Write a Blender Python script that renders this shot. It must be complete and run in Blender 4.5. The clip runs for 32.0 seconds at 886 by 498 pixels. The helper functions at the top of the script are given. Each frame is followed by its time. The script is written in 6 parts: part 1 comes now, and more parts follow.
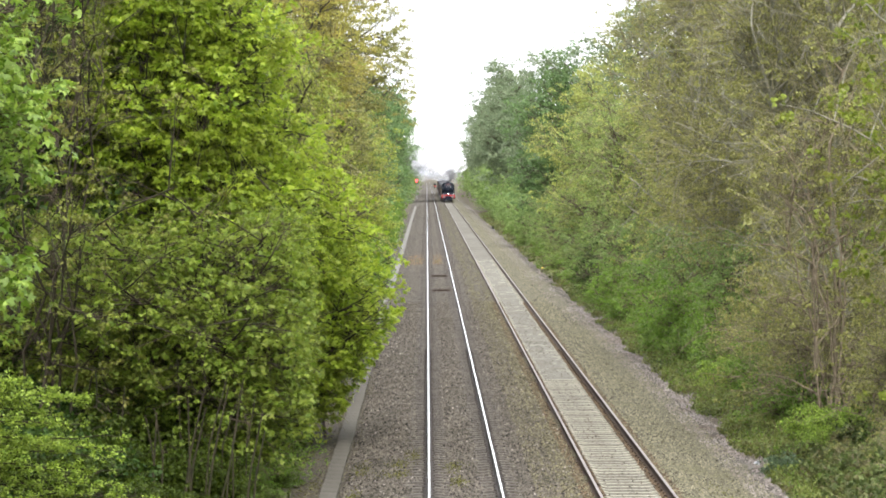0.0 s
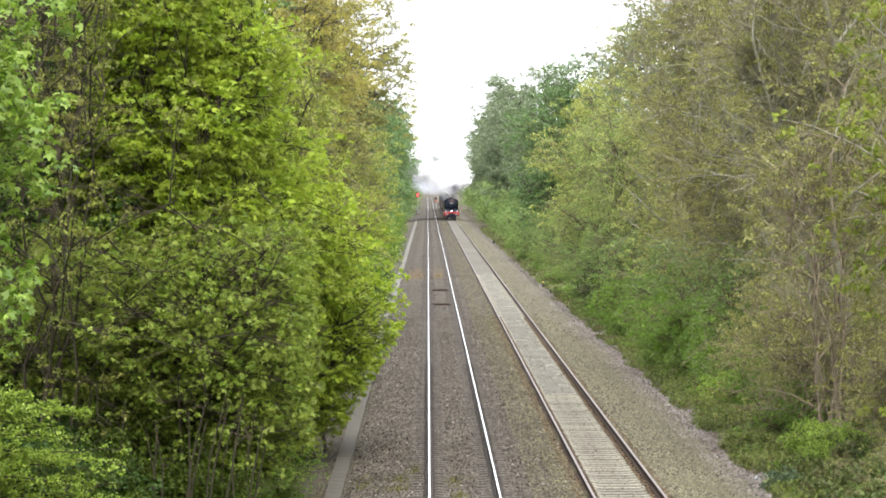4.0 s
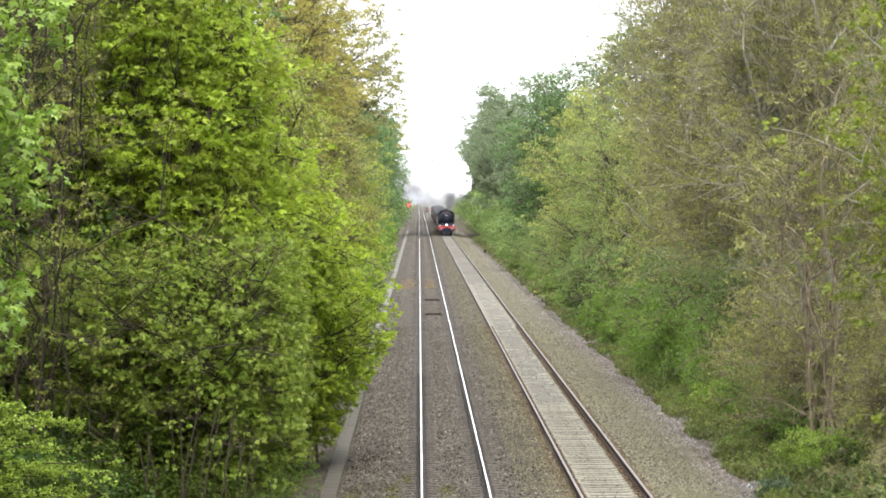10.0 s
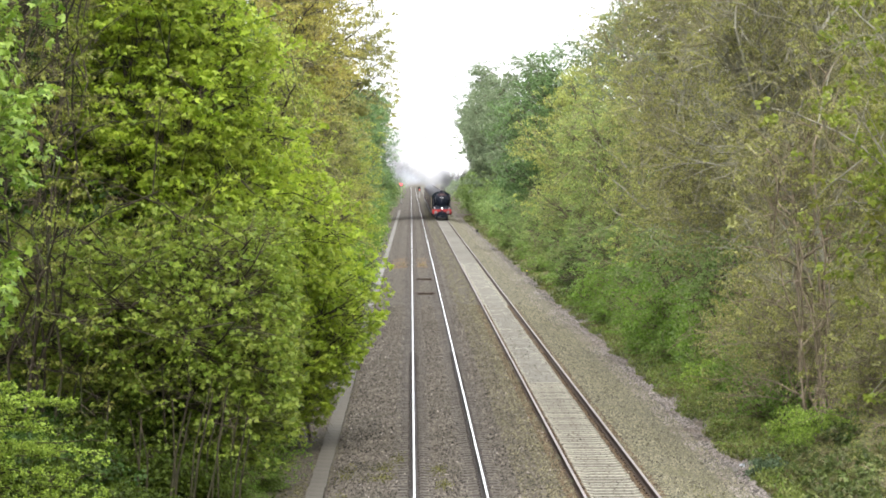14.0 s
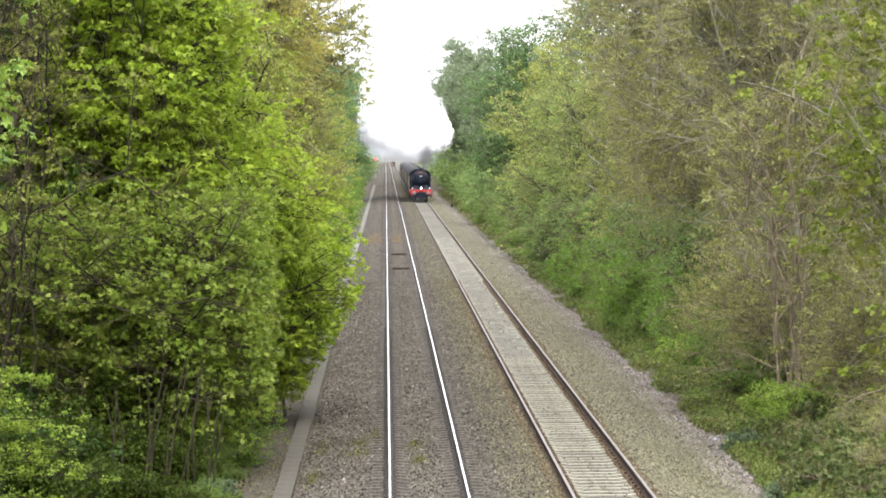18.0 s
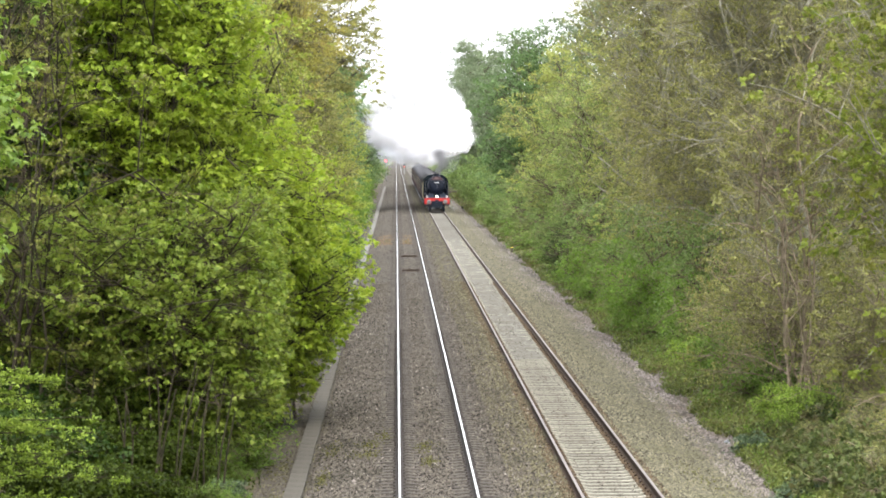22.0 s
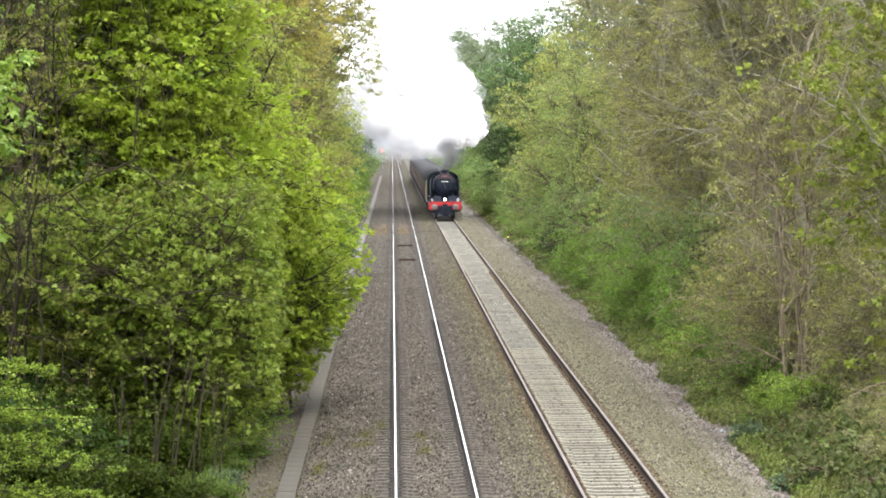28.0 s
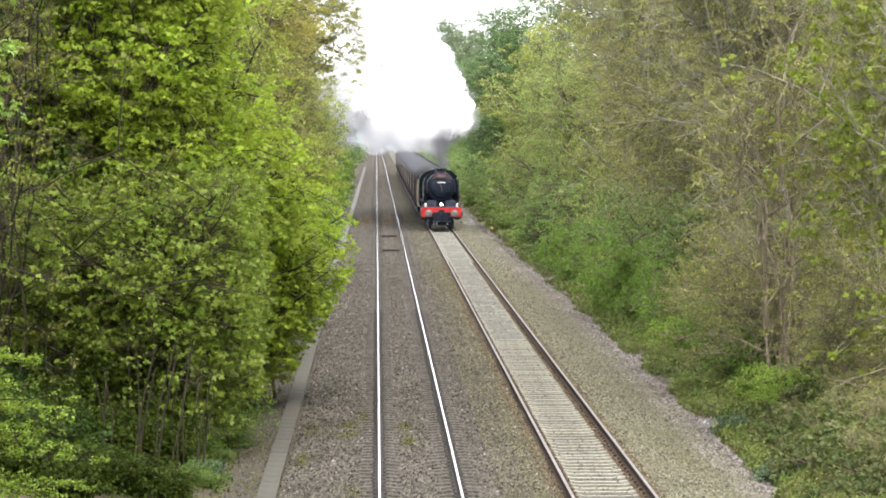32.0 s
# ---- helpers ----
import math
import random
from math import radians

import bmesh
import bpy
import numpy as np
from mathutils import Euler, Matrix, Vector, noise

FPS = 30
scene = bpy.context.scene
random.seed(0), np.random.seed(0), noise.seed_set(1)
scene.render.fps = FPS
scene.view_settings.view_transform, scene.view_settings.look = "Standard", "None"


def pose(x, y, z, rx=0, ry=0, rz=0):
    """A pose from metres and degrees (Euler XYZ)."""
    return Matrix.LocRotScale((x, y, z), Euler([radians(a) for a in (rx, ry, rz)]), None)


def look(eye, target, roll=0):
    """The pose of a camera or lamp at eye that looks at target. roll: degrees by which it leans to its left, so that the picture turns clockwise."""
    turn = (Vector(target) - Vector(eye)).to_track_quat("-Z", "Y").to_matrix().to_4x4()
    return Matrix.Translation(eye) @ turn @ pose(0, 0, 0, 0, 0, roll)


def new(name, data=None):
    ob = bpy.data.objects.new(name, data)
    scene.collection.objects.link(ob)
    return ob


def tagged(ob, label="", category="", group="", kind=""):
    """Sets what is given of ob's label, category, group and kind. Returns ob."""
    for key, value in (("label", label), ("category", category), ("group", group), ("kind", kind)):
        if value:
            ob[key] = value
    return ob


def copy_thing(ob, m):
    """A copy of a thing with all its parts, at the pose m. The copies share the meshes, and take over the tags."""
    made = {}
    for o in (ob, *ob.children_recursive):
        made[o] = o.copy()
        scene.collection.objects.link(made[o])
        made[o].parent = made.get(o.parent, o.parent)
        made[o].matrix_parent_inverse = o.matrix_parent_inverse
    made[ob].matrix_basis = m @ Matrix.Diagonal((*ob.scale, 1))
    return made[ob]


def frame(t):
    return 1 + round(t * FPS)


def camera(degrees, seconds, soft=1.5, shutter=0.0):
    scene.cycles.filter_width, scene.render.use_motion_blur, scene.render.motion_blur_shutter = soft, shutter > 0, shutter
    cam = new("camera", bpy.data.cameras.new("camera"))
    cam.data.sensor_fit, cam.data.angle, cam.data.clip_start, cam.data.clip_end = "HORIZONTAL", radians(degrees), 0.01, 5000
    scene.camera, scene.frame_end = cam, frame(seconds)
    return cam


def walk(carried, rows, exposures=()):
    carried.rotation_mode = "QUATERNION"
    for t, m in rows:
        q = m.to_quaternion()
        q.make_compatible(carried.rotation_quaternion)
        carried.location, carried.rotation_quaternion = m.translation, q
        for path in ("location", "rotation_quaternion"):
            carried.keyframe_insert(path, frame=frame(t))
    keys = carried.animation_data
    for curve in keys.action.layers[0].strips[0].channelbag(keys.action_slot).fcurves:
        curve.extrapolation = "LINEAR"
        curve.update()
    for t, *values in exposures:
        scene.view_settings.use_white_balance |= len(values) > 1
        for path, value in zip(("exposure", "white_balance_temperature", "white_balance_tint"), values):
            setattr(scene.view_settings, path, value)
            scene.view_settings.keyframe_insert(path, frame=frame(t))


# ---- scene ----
# Camera: held on a road bridge over the line; x right of the track, y along it, z = 0 at rail level.
EYE_HEIGHT = 6.645
LENS_RATIO = 5900 / 784          # distance over half width
cam = camera(math.degrees(2 * math.atan(1 / LENS_RATIO)), 32.0, soft=1.8)


def sight(turn, tilt, lean):
    return pose(0, 0, EYE_HEIGHT, 90 + tilt, 0, turn + 0.018) @ pose(0, 0, 0, 0, 0, lean)


walk(cam, [(t, sight(turn, tilt, lean)) for t, turn, tilt, lean in (
    (0, -0.296, -1.374, 0.01), (0.5, -0.306, -1.347, 0.04), (1, -0.321, -1.288, 0.04), (1.5, -0.305, -1.301, 0.13),
    (2, -0.267, -1.287, 0.11), (2.5, -0.265, -1.24, 0.06), (3, -0.263, -1.181, 0.12), (3.5, -0.281, -1.153, 0.14),
    (5.5, -0.298, -1.079, 0.08), (6, -0.311, -1.15, -0), (6.5, -0.356, -1.164, -0.01), (7, -0.371, -1.135, 0.01),
    (7.5, -0.388, -1.094, -0.08), (8, -0.415, -1.063, -0.01), (8.5, -0.436, -1.021, -0.1), (9, -0.459, -1.005, -0.11),
    (9.5, -0.451, -1, -0.02), (10, -0.429, -0.963, -0.12), (10.5, -0.428, -0.941, -0.01), (11, -0.431, -0.94, -0.04),
    (11.5, -0.43, -0.941, -0.01), (12, -0.425, -0.956, -0.03), (12.5, -0.425, -1.014, -0), (13, -0.441, -1.135, -0.06),
    (13.5, -0.488, -1.207, -0.04), (14, -0.563, -1.316, -0.13), (14.5, -0.623, -1.404, -0.18), (16.5, -0.958, -1.634, -0.24),
    (17, -0.966, -1.701, -0.26), (17.5, -0.978, -1.717, -0.18), (18, -0.995, -1.749, -0.26), (18.5, -0.947, -1.84, -0.12),
    (19, -0.918, -1.938, -0.16), (19.5, -0.882, -2.022, -0.06), (20, -0.846, -2.061, -0.14), (20.5, -0.844, -1.939, -0.17),
    (21, -0.834, -1.777, -0.15), (21.5, -0.813, -1.731, -0.16), (22, -0.818, -1.716, -0.16), (22.5, -0.845, -1.688, -0.18),
    (23, -0.874, -1.671, -0.17), (23.5, -0.887, -1.672, -0.15), (24, -0.858, -1.697, -0.14), (24.5, -0.845, -1.716, -0.17),
    (25, -0.858, -1.745, -0.17), (25.5, -0.873, -1.785, -0.12), (27.5, -0.858, -1.911, -0.11), (28, -0.886, -1.899, -0.16),
    (28.5, -0.917, -1.906, -0.13), (29, -0.935, -1.893, -0.13), (29.5, -0.976, -1.883, -0.1), (30, -1.021, -1.894, -0.06),
    (30.5, -1.052, -1.916, -0.04), (31, -1.08, -1.951, 0.01), (31.5, -1.117, -1.986, -0.07), (32, -1.161, -2.057, -0.03),
)])

# ---- light: bright overcast, a faint broad sun overhead ----
world = bpy.data.worlds.new("overcast_sky")
scene.world = world
world.use_nodes = True
wn = world.node_tree.nodes
sky = wn.new("ShaderNodeTexSky")
sky.sky_type, sky.sun_disc = "NISHITA", False
sky.sun_elevation, sky.sun_rotation = radians(58), radians(162)
sky.air_density, sky.dust_density, sky.ozone_density = 1.0, 6.0, 1.0
veil = wn.new("ShaderNodeMix")
veil.data_type = "RGBA"
veil.inputs["Factor"].default_value = 0.8
veil.inputs["B"].default_value = (13.0, 13.3, 13.8, 1)
world.node_tree.links.new(sky.outputs["Color"], veil.inputs["A"])
back = wn["Background"]
# an overcast sky is brighter overhead than at the horizon
where = wn.new("ShaderNodeTexCoord")
split = wn.new("ShaderNodeSeparateXYZ")
rise = wn.new("ShaderNodeMapRange")
rise.inputs["To Min"].default_value, rise.inputs["To Max"].default_value = 0.62, 1.55
gain = wn.new("ShaderNodeMix")
gain.data_type, gain.blend_type = "RGBA", "MULTIPLY"
gain.inputs["Factor"].default_value = 1.0
world.node_tree.links.new(where.outputs["Generated"], split.inputs["Vector"])
world.node_tree.links.new(split.outputs["Z"], rise.inputs["Value"])
world.node_tree.links.new(veil.outputs["Result"], gain.inputs["A"])
world.node_tree.links.new(rise.outputs["Result"], gain.inputs["B"])
world.node_tree.links.new(gain.outputs["Result"], back.inputs["Color"])
back.inputs["Strength"].default_value = 0.13
sun = new("sun", bpy.data.lights.new("sun", "SUN"))
sun.data.energy, sun.data.angle, sun.data.color = 1.5, radians(24), (1.0, 0.96, 0.9)
sun.matrix_world = look((10, -30, 50), (0, 0, 0))
scene.view_settings.exposure = 1.32


# ---- materials ----
def material(name, dark, light, scale=8.0, rough=0.8, metal=0.0, bump=0.3, bump_scale=None, stain=None, stain_scale=0.7,
             stain_amount=0.5, vary=0.0, island=False, translucent=0.0, alpha=1.0, spread=(0.3, 0.7), depth=0.02, gloss=0.1):
    m = bpy.data.materials.new(name)
    m.use_nodes = True
    n, l = m.node_tree.nodes, m.node_tree.links
    b = n["Principled BSDF"]
    b.inputs["Specular IOR Level"].default_value = gloss
    b.inputs["Roughness"].default_value, b.inputs["Metallic"].default_value = rough, metal
    geo = n.new("ShaderNodeNewGeometry")
    tex = n.new("ShaderNodeTexCoord")
    noise_a = n.new("ShaderNodeTexNoise")
    noise_a.inputs["Scale"].default_value, noise_a.inputs["Detail"].default_value = scale, 5
    l.new(tex.outputs["Object"], noise_a.inputs["Vector"])
    ramp = n.new("ShaderNodeValToRGB")
    ramp.color_ramp.elements[0].position, ramp.color_ramp.elements[1].position = spread
    ramp.color_ramp.elements[0].color, ramp.color_ramp.elements[1].color = (*dark, 1), (*light, 1)
    l.new(noise_a.outputs["Fac"], ramp.inputs["Fac"])
    colour = ramp.outputs["Color"]
    if island:
        l.new(geo.outputs["Random Per Island"], ramp.inputs["Fac"])
        ramp.color_ramp.elements[0].position, ramp.color_ramp.elements[1].position = 0.0, 1.0
    if stain:
        noise_b = n.new("ShaderNodeTexNoise")
        noise_b.inputs["Scale"].default_value, noise_b.inputs["Detail"].default_value = stain_scale, 4
        l.new(tex.outputs["Object"], noise_b.inputs["Vector"])
        span = n.new("ShaderNodeMapRange")
        span.inputs["From Min"].default_value, span.inputs["From Max"].default_value = 0.45, 0.68
        span.inputs["To Max"].default_value = stain_amount
        l.new(noise_b.outputs["Fac"], span.inputs["Value"])
        mix = n.new("ShaderNodeMix")
        mix.data_type = "RGBA"
        mix.inputs["B"].default_value = (*stain, 1)
        l.new(span.outputs["Result"], mix.inputs["Factor"])
        l.new(colour, mix.inputs["A"])
        colour = mix.outputs["Result"]
    if vary:
        info = n.new("ShaderNodeObjectInfo")
        span = n.new("ShaderNodeMapRange")
        span.inputs["To Min"].default_value, span.inputs["To Max"].default_value = 1 - vary, 1 + vary
        l.new(info.outputs["Random"], span.inputs["Value"])
        hsv = n.new("ShaderNodeHueSaturation")
        l.new(span.outputs["Result"], hsv.inputs["Value"])
        l.new(colour, hsv.inputs["Color"])
        colour = hsv.outputs["Color"]
    l.new(colour, b.inputs["Base Color"])
    if bump:
        bn = n.new("ShaderNodeBump")
        bn.inputs["Strength"].default_value, bn.inputs["Distance"].default_value = bump, depth
        nb = noise_a
        if bump_scale:
            nb = n.new("ShaderNodeTexNoise")
            nb.inputs["Scale"].default_value, nb.inputs["Detail"].default_value = bump_scale, 3
            l.new(tex.outputs["Object"], nb.inputs["Vector"])
        l.new(nb.outputs["Fac"], bn.inputs["Height"])
        l.new(bn.outputs["Normal"], b.inputs["Normal"])
    last = b.outputs["BSDF"]
    if translucent:
        tr = n.new("ShaderNodeBsdfTranslucent")
        l.new(colour, tr.inputs["Color"])
        ms = n.new("ShaderNodeMixShader")
        ms.inputs["Fac"].default_value = translucent
        l.new(last, ms.inputs[1])
        l.new(tr.outputs["BSDF"], ms.inputs[2])
        last = ms.outputs["Shader"]
    if alpha < 1:
        tp = n.new("ShaderNodeBsdfTransparent")
        ms = n.new("ShaderNodeMixShader")
        ms.inputs["Fac"].default_value = alpha
        l.new(tp.outputs["BSDF"], ms.inputs[1])
        l.new(last, ms.inputs[2])
        last = ms.outputs["Shader"]
    l.new(last, n["Material Output"].inputs["Surface"])
    return m


def glow(name, colour, strength):
    m = bpy.data.materials.new(name)
    m.use_nodes = True
    b = m.node_tree.nodes["Principled BSDF"]
    b.inputs["Base Color"].default_value = (*colour, 1)
    b.inputs["Emission Color"].default_value = (*colour, 1)
    b.inputs["Emission Strength"].default_value = strength
    return m


def leaf(name, dark, light, translucent=0.4, rough=0.5, stain=None, stain_amount=0.6, stain_scale=0.45, gloss=0.2):
    return material(name, dark, light, island=True, translucent=translucent, rough=rough, bump=0, stain=stain, gloss=gloss,
                    stain_amount=stain_amount, stain_scale=stain_scale)


SOIL = material("soil_and_litter", (0.027, 0.021, 0.014), (0.07, 0.056, 0.037), 3, 0.95, bump=0.6, stain=(0.024, 0.033, 0.011), stain_scale=0.3)
BALLAST = material("granite_ballast", (0.024, 0.0208, 0.0168), (0.072, 0.0624, 0.0496), 17, 0.95, bump=1.0, stain=(0.04, 0.036, 0.0224),
                   stain_scale=0.5, stain_amount=0.3, depth=0.06, spread=(0.36, 0.66))
PALE = material("pale_stone_dust", (0.062, 0.058, 0.048), (0.13, 0.123, 0.104), 10, 0.95, bump=0.7, stain=(0.0576, 0.0518, 0.036), stain_scale=0.5)
OLIVE_BED = material("olive_ballast_bed", (0.019, 0.017, 0.0095), (0.064, 0.057, 0.034), 17, 0.95, bump=1.0, stain=(0.05, 0.045, 0.024), stain_scale=0.4)
BROWN_DUST = material("brown_grey_stone_dust", (0.056, 0.052, 0.043), (0.118, 0.11, 0.092), 10, 0.95, bump=0.7, stain=(0.045, 0.04, 0.03), stain_scale=0.12)
SHOULDER_BED = material("pale_olive_shoulder_bed", (0.03, 0.027, 0.017), (0.098, 0.09, 0.06), 17, 0.95, bump=1.0, stain=(0.075, 0.068, 0.045), stain_scale=0.4)
STONE_RUST = material("rust_stained_stone", (0.012, 0.008, 0.005), (0.105, 0.075, 0.046), island=True, rough=0.9, bump=0)
STONE_ORANGE = material("orange_stained_stone", (0.055, 0.037, 0.022), (0.145, 0.098, 0.056), island=True, rough=0.9, bump=0)
CESS_BED = material("pinkish_cess_gravel", (0.05, 0.0465, 0.041), (0.127, 0.118, 0.105), 14, 0.95, bump=1.0, stain=(0.075, 0.06, 0.046), stain_scale=0.5)
STONE_BROWN = material("brown_ballast_stone", (0.003, 0.0026, 0.0022), (0.11, 0.096, 0.078), island=True, rough=0.9, bump=0, stain=(0.0196, 0.0196, 0.0115), stain_scale=0.45,
                       stain_amount=0.4)
STONE_OLIVE = material("olive_ballast_stone", (0.005, 0.0045, 0.0024), (0.13, 0.116, 0.071), island=True, rough=0.9, bump=0, stain=(0.0306, 0.0306, 0.0184), stain_scale=0.35,
                       stain_amount=0.5)
STONE_PALE = material("pale_shoulder_stone", (0.008, 0.0072, 0.0042), (0.172, 0.16, 0.108), island=True, rough=0.9, bump=0, stain=(0.0778, 0.0745, 0.0421), stain_scale=0.35,
                      stain_amount=0.5)
STONE_GREY = material("grey_cess_stone", (0.029, 0.026, 0.023), (0.212, 0.187, 0.17), island=True, rough=0.9, bump=0, stain=(0.0673, 0.049, 0.0355), stain_scale=0.35, stain_amount=0.6)
MOSS = material("yellow_green_moss", (0.045, 0.048, 0.01), (0.1, 0.098, 0.025), island=True, rough=1.0, bump=0)
CONCRETE = material("weathered_concrete", (0.044, 0.04, 0.033), (0.069, 0.063, 0.053), 6, 0.9, bump=0.4, stain=(0.0459, 0.0428, 0.0306), vary=0.04)
CONCRETE_PALE = material("pale_lid_concrete", (0.078, 0.074, 0.066), (0.12, 0.115, 0.104), 6, 0.9, bump=0.3, stain=(0.085, 0.08, 0.066), vary=0.08)
SLEEPER = material("dusty_concrete_sleeper", (0.0403, 0.0357, 0.0306), (0.0749, 0.0674, 0.0587), 9, 0.9, bump=0.4, stain=(0.0691, 0.0576, 0.0461), vary=0.15)
SLEEPER_PALE = material("pale_concrete_sleeper", (0.125, 0.119, 0.096), (0.242, 0.23, 0.19), 9, 0.9, bump=0.4, stain=(0.073, 0.0646, 0.0477), vary=0.14)
RAIL_WEB = material("rusty_rail_side", (0.016, 0.011, 0.008), (0.042, 0.027, 0.019), 6, 0.9, bump=0.3)
RAIL_HEAD = material("polished_rail_head", (0.62, 0.62, 0.62), (0.78, 0.78, 0.78), 3, 0.22, 1.0, bump=0)
RAIL_DULL = material("dull_rail_head", (0.1, 0.088, 0.082), (0.18, 0.16, 0.152), 3, 0.58, 0.35, bump=0.1)
RAIL_GREY = material("dark_rail_side", (0.0216, 0.0194, 0.0187), (0.0468, 0.0403, 0.036), 6, 0.9, bump=0.3)
BARK = material("grey_brown_bark", (0.036, 0.0288, 0.0216), (0.115, 0.0936, 0.072), 5, 0.95, bump=0.8, stain=(0.0504, 0.0612, 0.0288))
# darker copy of BARK: tree shade put into the colour, with mossy stains
BARK_DARK = material("shade_toned_mossy_bark", (0.013, 0.011, 0.007), (0.043, 0.035, 0.022), 5, 0.95, bump=0.6, stain=(0.03, 0.04, 0.015))
BARK_BROWN = material("brown_hazel_bark", (0.1, 0.08, 0.055), (0.24, 0.195, 0.14), 5, 0.95, bump=0.5)
BARK_PALE = material("pale_grey_bark", (0.13, 0.125, 0.092), (0.29, 0.277, 0.22), 5, 0.95, bump=0.8, stain=(0.0936, 0.0936, 0.0504))
TWIG = material("brown_twig", (0.075, 0.069, 0.035), (0.225, 0.208, 0.115), island=True, rough=0.9, bump=0)
# TWIG darkened: shade put into the colour, and blackthorn's own dark twigs
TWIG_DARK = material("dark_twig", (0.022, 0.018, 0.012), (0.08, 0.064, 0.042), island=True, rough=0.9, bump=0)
IRON = material("black_painted_iron", (0.004, 0.0058, 0.0115), (0.011, 0.0155, 0.027), 3, 0.45, bump=0.1, gloss=0.16, stain=(0.019, 0.021, 0.027), stain_amount=0.3)
GREEN_PAINT = material("dark_green_paint", (0.006, 0.0105, 0.0145), (0.011, 0.018, 0.025), 2, 0.25, bump=0.05)
RED_PAINT = material("red_buffer_beam_paint", (0.25, 0.013, 0.013), (0.34, 0.022, 0.02), 3, 0.4, bump=0.05, gloss=0.35)
STEEL = material("worn_bright_steel", (0.1, 0.1, 0.105), (0.22, 0.215, 0.21), 5, 0.4, 0.7, bump=0.1)
DULL_STEEL = material("dull_worn_steel", (0.05, 0.054, 0.062), (0.11, 0.116, 0.13), 5, 0.5, 0.3, bump=0.1)
WHITE_PAINT = material("white_paint", (0.7, 0.7, 0.68), (0.8, 0.8, 0.78), 5, 0.5, bump=0.05)
LAMP_PAINT = material("greyed_white_lamp_paint", (0.38, 0.4, 0.43), (0.5, 0.52, 0.55), 5, 0.5, bump=0.05)
MAROON = material("maroon_coach_paint", (0.015, 0.005, 0.0075), (0.026, 0.0085, 0.0125), 2, 0.7, gloss=0.05, bump=0.05, stain=(0.034, 0.022, 0.024), stain_amount=0.4)
CREAM = material("cream_coach_paint", (0.3, 0.255, 0.175), (0.37, 0.325, 0.235), 2, 0.35, bump=0.05, stain=(0.288, 0.238, 0.158), stain_amount=0.4)
ROOF = material("sooty_grey_roof", (0.018, 0.018, 0.021), (0.042, 0.042, 0.047), 1.5, 0.8, bump=0.2, stain=(0.036, 0.0324, 0.0324), stain_scale=0.4)
GLASS = material("dark_window_glass", (0.0144, 0.0144, 0.0158), (0.0288, 0.0288, 0.0317), 1, 0.6, bump=0, gloss=0.04)
TARNISH = material("tarnished_letters", (0.1, 0.066, 0.066), (0.17, 0.12, 0.12), 8, 0.6, bump=0.1)
BROWN_BAR = material("tarnished_brass_plate", (0.04, 0.026, 0.03), (0.08, 0.05, 0.056), 8, 0.4, 0.3, bump=0.2)
LAMP_GLOW = glow("white_headlight_glow", (1.0, 0.97, 0.9), 5)
PINK_GLOW = glow("distant_red_glow", (1.0, 0.25, 0.2), 0.35)
RED_GLOW = glow("red_signal_glow", (1.0, 0.02, 0.03), 14.0)
STEAM = material("white_steam", (0.93, 0.93, 0.93), (0.97, 0.97, 0.97), 0.4, 1.0, bump=0.0, translucent=0.45, depth=0.3)


def smoke_material(name, colour, low, high, most):
    """Thin smoke: patches of haze with ragged see-through edges."""
    m = material(name, colour, colour, 1.0, 1.0, bump=0, translucent=0.5, alpha=0.5)
    n, l = m.node_tree.nodes, m.node_tree.links
    tex = n["Texture Coordinate"]
    wisp = n.new("ShaderNodeTexNoise")
    wisp.inputs["Scale"].default_value, wisp.inputs["Detail"].default_value = 1.1, 5
    l.new(tex.outputs["Object"], wisp.inputs["Vector"])
    span = n.new("ShaderNodeMapRange")
    span.interpolation_type = "SMOOTHSTEP"
    span.inputs["From Min"].default_value, span.inputs["From Max"].default_value, span.inputs["To Max"].default_value = low, high, most
    l.new(wisp.outputs["Fac"], span.inputs["Value"])
    l.new(span.outputs["Result"], n["Mix Shader.001"].inputs["Fac"])
    return m


SMOKE = smoke_material("thin_grey_smoke", (0.37, 0.375, 0.395), 0.2, 0.8, 0.09)
SOOT = smoke_material("dark_chimney_smoke", (0.19, 0.19, 0.2), 0.2, 0.75, 0.13)
VEIL = smoke_material("thin_white_steam", (0.77, 0.77, 0.785), 0.2, 0.75, 0.16)
HAZE = smoke_material("thin_pale_haze", (0.5, 0.52, 0.56), 0.2, 0.8, 0.17)
scene.cycles.transparent_max_bounces = 160


# ---- mesh helpers ----
def raw_mesh(name, verts, faces, mat, smooth=False):
    me = bpy.data.meshes.new(name)
    verts, faces = np.asarray(verts, dtype=np.float32), np.asarray(faces, dtype=np.int32)
    k = faces.shape[1]
    me.vertices.add(len(verts))
    me.vertices.foreach_set("co", verts.ravel())
    me.loops.add(faces.size)
    me.loops.foreach_set("vertex_index", faces.ravel())
    me.polygons.add(len(faces))
    me.polygons.foreach_set("loop_start", np.arange(len(faces), dtype=np.int32) * k)
    me.update(calc_edges=True)
    if smooth:
        me.polygons.foreach_set("use_smooth", np.ones(len(faces), dtype=bool))
    me.materials.append(mat)
    return me


def finish(bm, name, mat, smooth=False):
    me = bpy.data.meshes.new(name)
    bmesh.ops.recalc_face_normals(bm, faces=bm.faces)
    bm.to_mesh(me)
    bm.free()
    me.materials.append(mat)
    if smooth:
        for p in me.polygons:
            p.use_smooth = True
    return me


